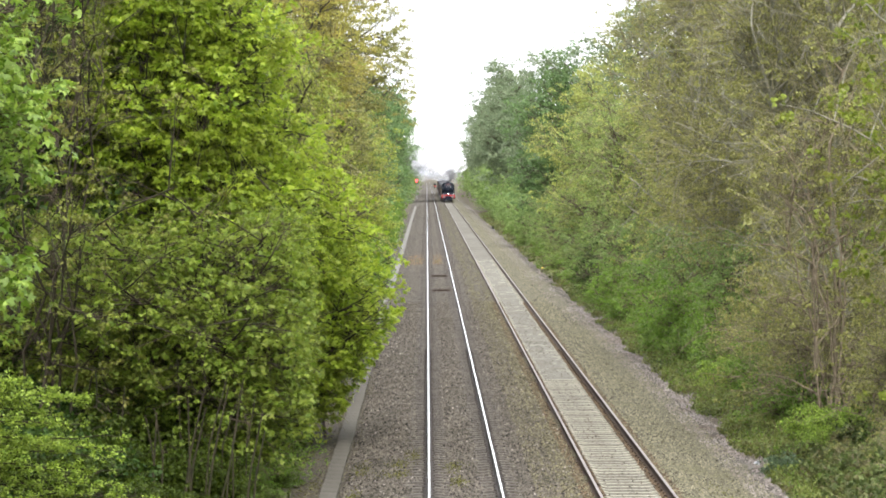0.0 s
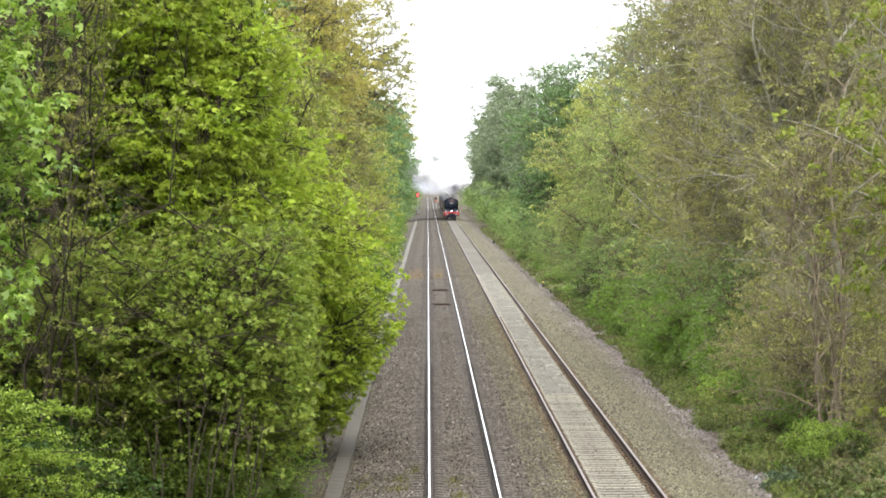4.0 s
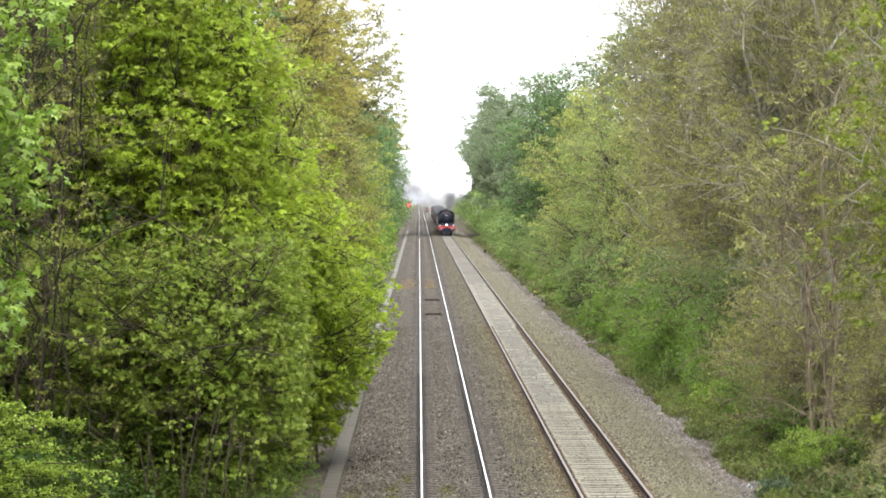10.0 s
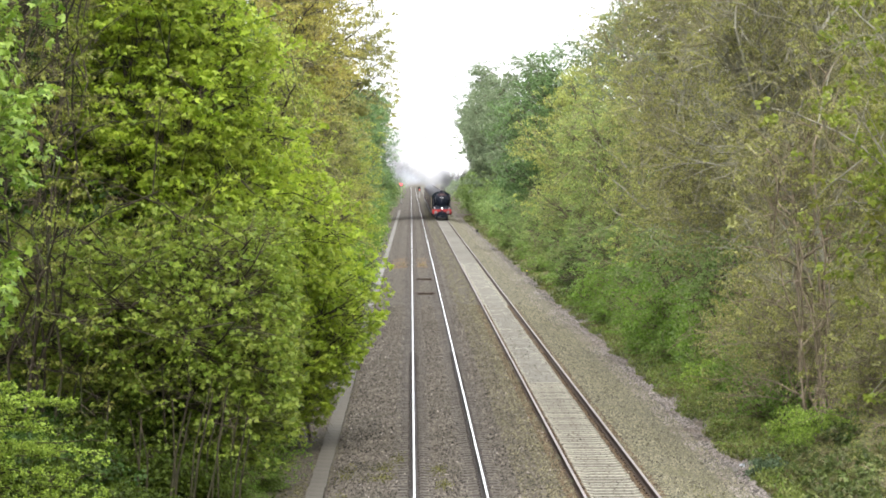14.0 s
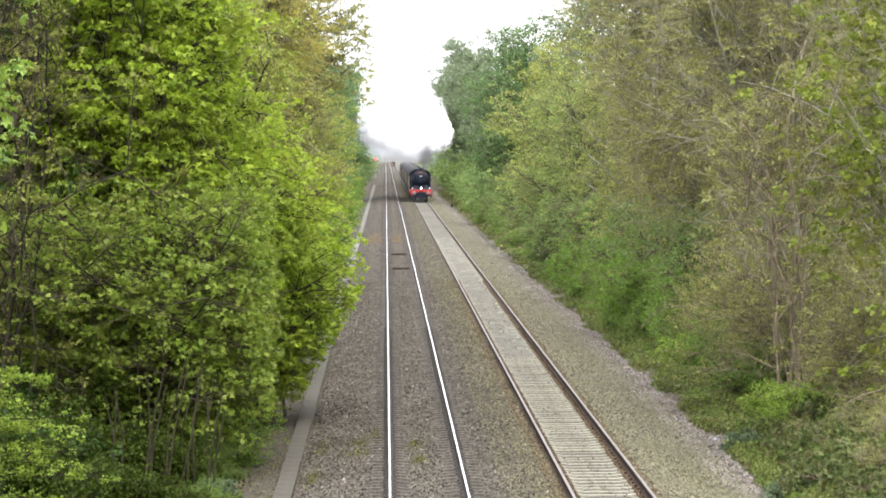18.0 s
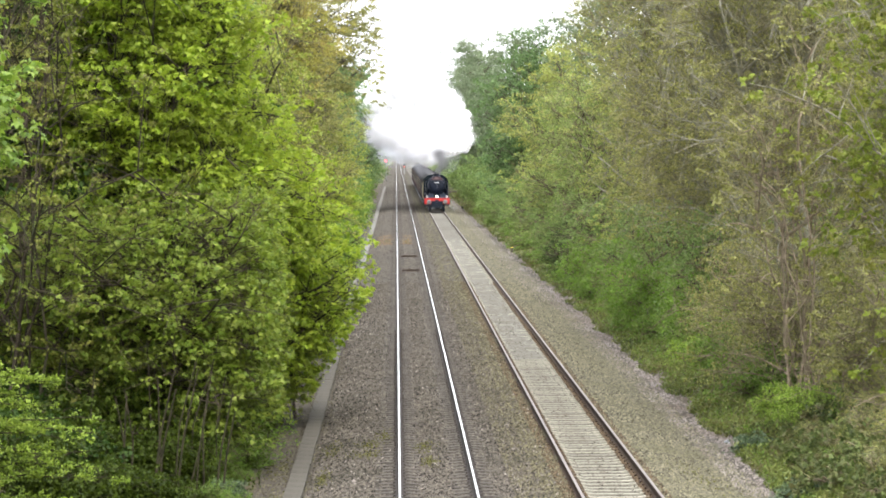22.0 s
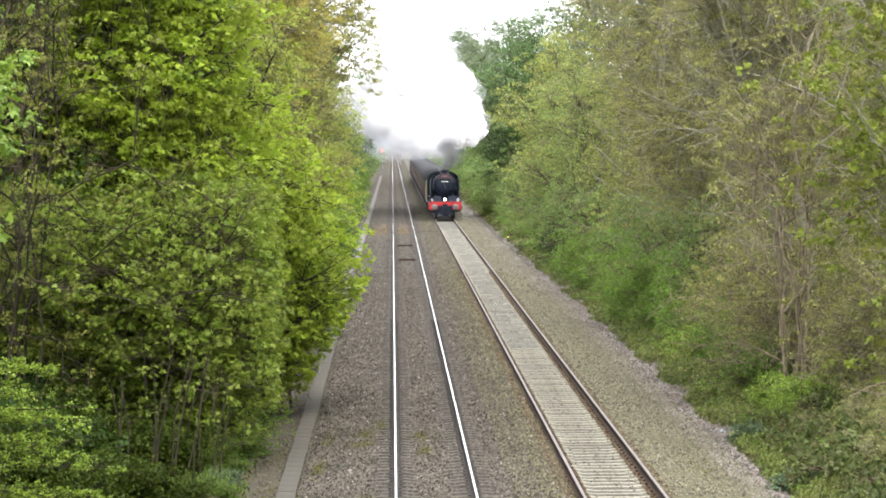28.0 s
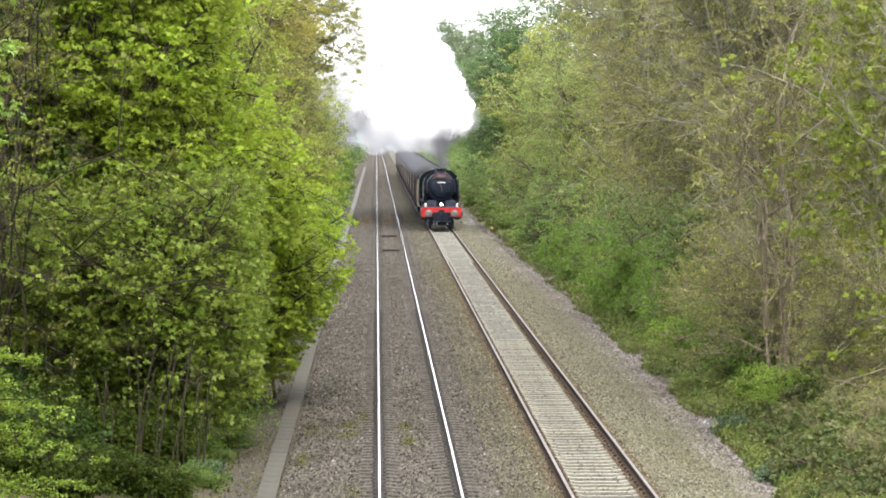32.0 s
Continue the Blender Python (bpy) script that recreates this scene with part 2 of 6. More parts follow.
def part(name, bm, mat, parent, label="", smooth=False):
    """Link a bmesh (or a ready mesh) as one part of a thing."""
    me = bm if isinstance(bm, bpy.types.Mesh) else finish(bm, name, mat, smooth)
    ob = new(name, me)
    ob.parent = parent
    return tagged(ob, label) if label else ob


def box(x0, x1, y0, y1, z0, z1, bevel=0.0, bm=None):
    bm = bm or bmesh.new()
    made = bmesh.ops.create_cube(bm, size=1)["verts"]
    bmesh.ops.transform(bm, verts=made, matrix=Matrix.LocRotScale(((x0 + x1) / 2, (y0 + y1) / 2, (z0 + z1) / 2), None, (x1 - x0, y1 - y0, z1 - z0)))
    if bevel:
        bmesh.ops.bevel(bm, geom=list({e for v in made for e in v.link_edges}), offset=bevel, segments=2, affect="EDGES")
    return bm


def rod(p, q, r, r2=None, sides=10, bm=None, bevel=0.0):
    bm = bm or bmesh.new()
    p, q = Vector(p), Vector(q)
    made = bmesh.ops.create_cone(bm, cap_ends=True, segments=sides, radius1=r, radius2=r if r2 is None else r2, depth=(q - p).length)["verts"]
    bmesh.ops.transform(bm, verts=made, matrix=Matrix.Translation((p + q) / 2) @ (q - p).to_track_quat("Z", "Y").to_matrix().to_4x4())
    if bevel:
        edges = {e for v in made for e in v.link_edges if len(e.link_faces) == 2 and e.calc_face_angle(0) > 1}
        bmesh.ops.bevel(bm, geom=list(edges), offset=bevel, segments=2, affect="EDGES")
    return bm


def lathe(profile, sides=24, axis="Y"):
    """Turn a list of (along, radius) about an axis."""
    rings, verts, faces = [], [], []
    for along, r in profile:
        ring = []
        for i in range(sides):
            a = 2 * math.pi * i / sides
            c, s = r * math.cos(a), r * math.sin(a)
            verts.append({"Y": (c, along, s), "Z": (c, s, along), "X": (along, c, s)}[axis])
            ring.append(len(verts) - 1)
        rings.append(ring)
    bm = bmesh.new()
    vs = [bm.verts.new(v) for v in verts]
    for a, b in zip(rings, rings[1:]):
        for i in range(sides):
            j = (i + 1) % sides
            bm.faces.new((vs[a[i]], vs[a[j]], vs[b[j]], vs[b[i]]))
    bm.faces.new([vs[i] for i in rings[0]])
    bm.faces.new([vs[i] for i in rings[-1]])
    return bm


def extrude_profile(points, y0, y1, bm=None):
    """A closed outline in x and z, drawn out along y."""
    bm = bm or bmesh.new()
    a = [bm.verts.new((x, y0, z)) for x, z in points]
    b = [bm.verts.new((x, y1, z)) for x, z in points]
    n = len(points)
    for i in range(n):
        bm.faces.new((a[i], a[(i + 1) % n], b[(i + 1) % n], b[i]))
    bm.faces.new(a[::-1])
    bm.faces.new(b)
    return bm


def thing(name, label, category, group="", m=None, kind=""):
    ob = new(name)
    if m is not None:
        ob.matrix_basis = m
    return tagged(ob, label, category, group, kind)


def tubes(p, q, r0, r1, sides):
    """Tapered prisms from p to q, all in one array."""
    p, q = np.asarray(p, float), np.asarray(q, float)
    n = len(p)
    d = q - p
    d /= np.linalg.norm(d, axis=1)[:, None] + 1e-9
    ref = np.where(np.abs(d[:, 2:3]) < 0.9, np.array([[0, 0, 1.0]]), np.array([[1.0, 0, 0]]))
    u = np.cross(d, ref)
    u /= np.linalg.norm(u, axis=1)[:, None] + 1e-9
    w = np.cross(d, u)
    a = np.arange(sides) * 2 * np.pi / sides
    ring = u[:, None, :] * np.cos(a)[None, :, None] + w[:, None, :] * np.sin(a)[None, :, None]
    lo = p[:, None, :] + ring * np.asarray(r0).reshape(-1, 1, 1)
    hi = q[:, None, :] + ring * np.asarray(r1).reshape(-1, 1, 1)
    verts = np.concatenate([lo, hi], axis=1).reshape(-1, 3)
    i = np.arange(sides)
    j = (i + 1) % sides
    quad = np.stack([i, j, j + sides, i + sides], axis=1)
    faces = (quad[None] + (np.arange(n) * 2 * sides)[:, None, None]).reshape(-1, 4)
    return verts, faces


def leaves(centres, size, rng, up=0.5, narrow=0.75, droop=0.2, out=None, lobes=1):
    """One folded leaf at every centre, of one blade or of three lobes; out: the way in which it faces and hangs."""
    n = len(centres)
    nrm = rng.normal(size=(n, 3)) * (0.8 if out is None else 0.45) + np.array([0, 0, up])
    d = rng.normal(size=(n, 3)) * (1.0 if out is None else 0.6) + np.array([0, 0, -droop])
    if out is not None:
        nrm += out * 0.8
        d += out
    nrm /= np.linalg.norm(nrm, axis=1)[:, None] + 1e-9
    d -= nrm * (d * nrm).sum(1)[:, None]
    d /= np.linalg.norm(d, axis=1)[:, None] + 1e-9
    s = np.cross(nrm, d)
    size = size * rng.uniform(0.6, 1.3, size=(n, 1))
    blades = []
    base = centres - d * size * 0.5
    for turn, long, wide in ((0, 1.0, narrow),) if lobes == 1 else ((0, 1.0, 0.5), (0.95, 0.8, 0.42), (-0.95, 0.8, 0.42)):
        e = d * math.cos(turn) + s * math.sin(turn)
        t = np.cross(nrm, e)
        half = size * wide * 0.5
        fold = nrm * size * (0.14 if lobes == 1 else 0.06)
        tip = base + e * size * long - nrm * size * 0.1
        mid = base + e * size * long * 0.52
        blades.append(np.stack([base, mid + t * half + fold, tip, mid - t * half + fold], axis=1))
    verts = np.stack(blades, axis=1).reshape(-1, 3)
    faces = np.arange(len(verts)).reshape(-1, 4)
    if lobes > 1:       # the lobes of a leaf meet in one point
        faces = faces.reshape(n, lobes, 4).copy()
        faces[:, 1:, 0] = faces[:, :1, 0]
        faces = faces.reshape(-1, 4)
    return verts, faces


def tree(name, label, seed, height, crown, base=0.25, limbs=16, secs=7, twigs=6, per_twig=10, size=0.12, spread=0.3, foliage=None,
         bark=None, trunk_r=0.16, stems=1, twig_len=0.9, twig_r=0.008, lump=0.3, lean=(0, 0), category="tree", group="trackside trees",
         hang=0.0, up=0.5, shell=0.45, spray=0.0, droop=0.3, reach=(-99, 99), lobes=1, twig_bark=None, tuft=0.0, sweep=(0, 0, 0), shoots=0,
         shoot_len=3.0, under=(0.0, 0.0)):
    """A tree at the origin: crown = (rx, ry, rz, cz) of its envelope; trunk with limbs, fine twigs and leaves as three parts."""
    rng = np.random.default_rng(seed)
    rx, ry, rz, cz = crown

    def verge_at(z):
        """How far the crown reaches towards the line at height z: less below the height under[0], by under[1] for each metre."""
        return reach[1] - under[1] * np.maximum(0.0, under[0] - z)

    top = thing(name, label, category, group)
    seg_p, seg_q, seg_a, seg_b = [], [], [], []
    thin = [], []
    fine = [], []

    def curve(a, b, r0, r1, n, sag=0.15):
        a, b = np.asarray(a, float), np.asarray(b, float)
        L = np.linalg.norm(b - a)
        bend = rng.normal(size=3) * L * sag * 0.5 + np.array([0, 0, L * sag])
        pts = []
        for k in range(n + 1):
            u = k / n
            pts.append(a + (b - a) * u + bend * 4 * u * (1 - u) * 0.5 + (rng.normal(size=3) * L * 0.012 if 0 < k < n else 0))
        for k in range(n):
            seg_p.append(pts[k])
            seg_q.append(pts[k + 1])
            seg_a.append(r0 + (r1 - r0) * k / n)
            seg_b.append(r0 + (r1 - r0) * (k + 1) / n)
        return pts

    trunks = []
    for s in range(stems):
        off = rng.normal(size=2) * (0.35 if stems > 1 else 0)
        tilt = rng.normal(size=2) * (rx * 0.35 if stems > 1 else rx * 0.1)
        b = np.array([off[0], off[1], -0.3])
        e = np.array([lean[0] + tilt[0], lean[1] + tilt[1], height * (0.93 if s == 0 else rng.uniform(0.6, 0.95))])
        trunks.append(np.array(curve(b, e, trunk_r * (1 if s == 0 else 0.7), 0.02, 10, 0.03)))
    sec_p, sec_q = [], []
    for i in range(limbs):
        d = rng.normal(size=3)
        d /= np.linalg.norm(d)
        d = d + np.array(sweep)
        d /= np.linalg.norm(d)
        grow = 1 + lump * noise.noise(Vector(d) * 1.7 + Vector((seed, 0, 0)))  * 1.6
        r = (shell + (1 - shell) * rng.uniform() ** 0.6) * grow
        tip = np.array([lean[0] * 0.6 + d[0] * rx * r, lean[1] * 0.6 + d[1] * ry * r, max(0.25, cz + d[2] * rz * r)])
        tip[0] = min(max(tip[0], reach[0] + 0.9), verge_at(tip[2]) - 0.9)
        tr = trunks[i % stems]
        zs = max(base * height, tip[2] - 0.6 * math.hypot(tip[0], tip[1]) - 0.3)
        k = int(np.argmin(np.abs(tr[:, 2] - min(zs, tip[2]))))
        pts = curve(tr[k], tip, trunk_r * 0.42, 0.018, 6, 0.1 - hang)
        for j in range(secs):
            u = rng.uniform(0.25, 1.0) * 6
            k0 = min(5, int(u))
            a = pts[k0] + (pts[k0 + 1] - pts[k0]) * (u - k0)
            out = np.clip(rng.normal(size=3), -1.3, 1.3) * np.array([rx, ry, rz * 0.8]) * 0.27 + (tip - tr[k]) * 0.12 - np.array([0, 0, hang * 2])
            b = a + out
            # no spray stands far outside the crown
            away = (b - np.array([lean[0] * 0.6, lean[1] * 0.6, cz])) / np.array([rx, ry, rz])
            far = np.linalg.norm(away)
            if far > 1 + lump:
                b = b + (away * (1 + lump) / far - away) * np.array([rx, ry, rz])
            b[2] = max(b[2], 0.15)
            b[0] = min(max(b[0], reach[0] + 0.5), verge_at(b[2]) - 0.5)
            mid = (a + b) / 2 + rng.normal(size=3) * 0.06 + np.array([0, 0, 0.06])
            thin[0].extend((a, mid))
            thin[1].extend((mid, b))
            sec_p.append(a)
            sec_q.append(b)
    for i in range(shoots):
        # long bare shoots that arch out of the stems
        tr = trunks[i % stems]
        a = tr[int(rng.integers(1, max(2, len(tr) - 3)))]
        ang = rng.uniform(0, 2 * math.pi)
        far = shoot_len * rng.uniform(0.5, 1.2)
        end = a + np.array([math.cos(ang) * far, math.sin(ang) * far, rng.uniform(-0.25, 0.9) * far])
        end[2] = max(end[2], 0.1)
        pts = curve(a, end, 0.022, 0.007, 6, 0.2)
        for q in pts[2:6]:
            side = q + np.clip(rng.normal(size=3), -1.5, 1.5) * far * 0.16
            fine[0].append(q)
            fine[1].append(side)
    v, f = tubes(seg_p, seg_q, seg_a, seg_b, 6)
    v2, f2 = tubes(thin[0], thin[1], np.tile((0.018, 0.013), len(thin[0]) // 2), np.tile((0.013, 0.007), len(thin[0]) // 2), 4)
    v, f = np.concatenate([v, v2]), np.concatenate([f, f2 + len(v)])
    if shoots:
        v2, f2 = tubes(fine[0], fine[1], np.full(len(fine[0]), 0.009), np.full(len(fine[0]), 0.004), 4)
        v, f = np.concatenate([v, v2]), np.concatenate([f, f2 + len(v)])
    part("trunk", raw_mesh("trunk", v, f, bark or BARK, True), None, top)
    sec_p, sec_q = np.array(sec_p), np.array(sec_q)
    n = len(sec_p) * twigs
    pick = np.repeat(np.arange(len(sec_p)), twigs)
    u = rng.uniform(0.2, 1.0, size=(n, 1))
    a = sec_p[pick] + (sec_q[pick] - sec_p[pick]) * u
    way = rng.normal(size=(n, 3)) * 0.7 + (sec_q[pick] - sec_p[pick]) / (np.linalg.norm(sec_q[pick] - sec_p[pick], axis=1)[:, None] + 0.01)
    way[:, 2] += 0.25 - hang * 4
    way /= np.linalg.norm(way, axis=1)[:, None]
    b = a + way * twig_len * rng.uniform(0.4, 1.2, size=(n, 1))
    b[:, 2] = np.maximum(b[:, 2], 0.05)
    if twig_r:
        tagged(part("twig_mass", raw_mesh("twig_mass", *tubes(a, b, np.full(n, twig_r), np.full(n, twig_r * 0.4), 3), twig_bark or TWIG), None, top), kind="stuff")
    if spray:
        # leaves lie in drooping sprays round the ends of the twigs
        ends = b[rng.uniform(size=n) < (tuft or min(1.0, 2.2 / twigs))]
        m = int(n * per_twig / len(ends))
        pick = np.repeat(np.arange(len(ends)), m)
        ang = rng.uniform(0, 2 * np.pi, len(pick))
        wide = spray * rng.uniform(0.6, 1.4, len(ends))[pick]
        rad = wide * np.sqrt(rng.uniform(size=len(pick)))
        ray = np.stack([np.cos(ang), np.sin(ang), np.zeros(len(ang))], 1)
        way = ray * (rad / wide)[:, None]
        c = ends[pick] + ray * rad[:, None] + np.stack([0 * rad, 0 * rad, -0.6 * rad * rad / wide], 1) + rng.normal(size=(len(pick), 3)) * spray * 0.16
    else:
        pick = np.repeat(np.arange(n), per_twig)
        c = a[pick] + (b[pick] - a[pick]) * rng.uniform(0.25, 1.1, size=(len(pick), 1)) + np.clip(rng.normal(size=(len(pick), 3)), -1.7, 1.7) * spread * np.array([1, 1, 0.6])
        way = None
    c[:, 2] = np.maximum(c[:, 2], 0.03)
    keep = (c[:, 0] > reach[0]) & (c[:, 0] < verge_at(c[:, 2]))
    c, way = c[keep], None if way is None else way[keep]
    part("crown", raw_mesh("crown", *leaves(c, size, rng, up, droop=droop, out=way, lobes=lobes), foliage), None, top)
    return top


# ---- the ground and the line ----
RAILS = ((0.05, 1.555), (3.55, 5.065))      # centres of the rail heads of both tracks
FAR = 1600.0


def ground_height(x, y):
    def bank(d):
        return 0.0 if d < 0 else 0.22 * d - 0.006 * d * d if d < 18 else 2.016
    z = -0.52 + (bank(x - 7.9) if x > 0 else bank(-3.4 - x))
    if 7.9 < x < 60 or -60 < x < -3.4:
        z += 0.22 * noise.noise(Vector((x * 0.35, y * 0.2, 0))) * min(1.0, (x - 7.9) if x > 0 else (-3.4 - x))
    return z


def make_ground():
    xs = [-1500, -400, -120, -50, -26, -20, -16, -13, -11, -9.5, -8, -7, -6, -5, -4.2, -3.4, -2, 0, 7.2, 7.9, 8.6, 9.4, 10.2, 11, 12, 13, 14.5, 16, 18,
          21, 25, 30, 50, 120, 400, 1500]
    ys = [-300, -50, 20] + [30 + 3.0 * i for i in range(60)] + [210 + 12 * i for i in range(40)] + [700, 900, 1300, 2000, 4000]
    verts = [(x, y, ground_height(x, y)) for y in ys for x in xs]
    w = len(xs)
    faces = [(j * w + i, j * w + i + 1, (j + 1) * w + i + 1, (j + 1) * w + i) for j in range(len(ys) - 1) for i in range(w - 1)]
    tagged(new("ground", raw_mesh("ground", verts, faces, SOIL, True)), "earth cutting floor and banks under the trees", "ground", kind="structure")


def strip(name, outline, mat, label, y0, y1, step, rough=0.0, edge=0.12, cat="gravel"):
    """A bed of stone with an uneven surface and ragged edges, from an outline in x and z."""
    ys, y = [], y0
    while y < y1:
        ys.append(y)
        y += step * max(1.0, y / 90)
    verts, faces = [], []
    w = len(outline)
    for y in ys:
        for i, (x, z) in enumerate(outline):
            e = edge if i in (0, w - 1) else 0
            verts.append((x + e * 3 * noise.noise(Vector((x, y * 0.35, 3))) + e * noise.noise(Vector((x, y * 1.5, 9))), y,
                          z + (0 if e else rough * noise.noise(Vector((x * 3, y * 1.3, 7))))))
    faces = [(j * w + i, j * w + i + 1, (j + 1) * w + i + 1, (j + 1) * w + i) for j in range(len(ys) - 1) for i in range(w - 1)]
    return tagged(new(name, raw_mesh(name, verts, faces, mat, True)), label, cat, kind="structure")


def spans(a, b, za, zb, n):
    return [(a + (b - a) * i / n, za + (zb - za) * i / n) for i in range(n + 1)]


make_ground()
strip("ballast", spans(-3.6, -2.4, -0.62, -0.42, 4) + spans(-1.9, -1.2, -0.42, -0.25, 3) + spans(-1.1, -0.35, -0.2, -0.165, 3) + spans(-0.2, 0.4, -0.185, -0.185, 3)
      + spans(0.55, 1.05, -0.15, -0.15, 3) + spans(1.2, 1.8, -0.185, -0.185, 3) + spans(1.95, 2.8, -0.165, -0.13, 5) + spans(2.95, 3.4, -0.11, -0.125, 3)
      + spans(3.62, 4.95, -0.2, -0.2, 4) + spans(5.16, 5.6, -0.125, -0.11, 3) + spans(5.8, 6.3, -0.16, -0.27, 4) + spans(6.5, 7.7, -0.36, -0.42, 6) + spans(7.9, 8.6, -0.47, -0.72, 3),
      BALLAST, "brown grey granite ballast under both tracks", -12, FAR, 0.6)
strip("ballast", spans(2.45, 3.4, -0.14, -0.118, 8), OLIVE_BED, "olive brown ballast between the tracks", -12, FAR, 0.6)
strip("ballast", spans(5.2, 5.6, -0.119, -0.104, 2) + spans(5.8, 6.3, -0.154, -0.262, 3) + spans(6.5, 7.4, -0.352, -0.392, 4), SHOULDER_BED, "pale olive ballast on the shoulder", -12, FAR, 0.6)
strip("cess_gravel", spans(7.25, 8.3, -0.378, -0.545, 6), CESS_BED, "pinkish grey gravel along the cess", -12, FAR, 0.6, edge=0.22)
strip("stone_dust", spans(3.64, 4.93, -0.171, -0.171, 6), PALE, "pale stone dust filling between the sleepers", 108, 262, 0.6, rough=0.025, edge=0.0)
strip("stone_dust", spans(3.64, 4.93, -0.15, -0.15, 6), BROWN_DUST, "browner stone dust burying the distant sleepers", 250, FAR, 0.6, rough=0.02, edge=0.0)


def rail_outline(x):
    half = [(0.1, -0.155), (0.1, -0.138), (0.02, -0.122), (0.012, -0.045), (0.035, -0.035), (0.035, -0.006), (0.029, -0.001)]
    return [(x + a, z) for a, z in half] + [(x - a, z) for a, z in half[::-1]]


def make_track(rails, mat, head, side, label, low, half):
    track = thing("railway_track", label, "railway track", "pair of tracks", kind="structure")
    mid = sum(rails) / 2
    for x in rails:
        rail = part("rail", extrude_profile(rail_outline(x), -12, FAR), side, track, "rusty steel rail")
        part("rail_head", extrude_profile([(x - half, -0.003), (x - half + 0.004, 0.002), (x + half - 0.004, 0.002), (x + half, -0.003)], -12, FAR), head, rail,
             "bright worn running surface")
    # sleepers: trapezoid blocks with lowered middle
    def sleeper_bm():
        bm = bmesh.new()
        xs = (-1.25, -0.95, -0.55, -0.42, 0.42, 0.55, 0.95, 1.25)
        zs = (-0.02, 0.0, 0.0, -0.018, -0.018, 0.0, 0.0, -0.02)
        loops = []
        for x, z in zip(xs, zs):
            loops.append([bm.verts.new((x, -0.14, -0.16)), bm.verts.new((x, -0.105, z)), bm.verts.new((x, 0.105, z)), bm.verts.new((x, 0.14, -0.16))])
        for a, b in zip(loops, loops[1:]):
            for i in range(3):
                bm.faces.new((a[i], b[i], b[i + 1], a[i + 1]))
        bm.faces.new(loops[0])
        bm.faces.new(loops[-1][::-1])
        return bm
    me = finish(sleeper_bm(), "sleeper", mat)
    clip = box(-0.03, 0.03, -0.08, 0.08, 0, 0.055, 0.012)
    clip = finish(clip, "rail_clip", side)
    rng = random.Random(7)
    step = 0.65
    for i in range(300):
        y = 54 + i * step
        s = part("sleeper", me, None, track)
        s.location = (mid + rng.uniform(-0.015, 0.015), y + rng.uniform(-0.015, 0.015), low + rng.uniform(-0.006, 0.004))
        s.rotation_euler = (0, rng.uniform(-0.004, 0.004), rng.uniform(-0.008, 0.008))
        if i < 110:
            for x in rails:
                for off in (-0.1, 0.1):
                    c = part("rail_clip", clip, None, s)
                    c.location = (x - mid + off, 0, -low - 0.16)
    verts = np.array([v.co[:] for v in me.vertices])
    polys = [p.vertices[:] for p in me.polygons if len(p.vertices) == 4]
    n = int((900 - 54) / step) - 300
    near = int(66 / step)
    ys = 54 + np.concatenate([300 + np.arange(n), -1 - np.arange(near)]) * step
    n += near
    allv = (verts[None] + np.stack([np.full(n, mid), ys, np.full(n, low)], 1)[:, None]).reshape(-1, 3)
    allf = (np.array(polys)[None] + (np.arange(n) * len(verts))[:, None, None]).reshape(-1, 4)
    tagged(part("more_sleepers", raw_mesh("more_sleepers", allv, allf, mat), None, track), kind="stuff")
    return track


make_track(RAILS[0], SLEEPER, RAIL_HEAD, RAIL_GREY, "railway track with bright polished rails on brown ballast", -0.136, 0.0235)
make_track(RAILS[1], SLEEPER_PALE, RAIL_DULL, RAIL_WEB, "railway track with dull rails and pale dusty concrete sleepers", -0.156, 0.031)


def scatter_stones(name, label, mat, n, seed, area, zfun, size):
    rng = np.random.default_rng(seed)
    x0, x1, y0, y1 = area
    c = np.stack([rng.uniform(x0, x1, n), y0 + (y1 - y0) * rng.uniform(size=n) ** 1.6, np.zeros(n)], 1)
    c[:, 2] = zfun(c[:, 0]) if zfun is not ground_height else [ground_height(a, b) for a, b in c[:, :2]]
    oct_v = np.array([(1, 0, -0.1), (-1, 0, -0.1), (0, 1, -0.1), (0, -1, -0.1), (0, 0, 1)], float)
    oct_f = np.array([(0, 2, 4), (2, 1, 4), (1, 3, 4), (3, 0, 4)])
    v = oct_v[None] * rng.uniform(0.5, 1.1, (n, 5, 1)) * (size * rng.uniform(0.6, 1.3, (n, 1, 1))) + rng.normal(size=(n, 5, 3)) * size * 0.2
    v = v + c[:, None]
    f = (oct_f[None] + (np.arange(n) * 5)[:, None, None]).reshape(-1, 3)
    tagged(new(name, raw_mesh(name, v.reshape(-1, 3), f, mat)), label, "gravel", kind="stuff")


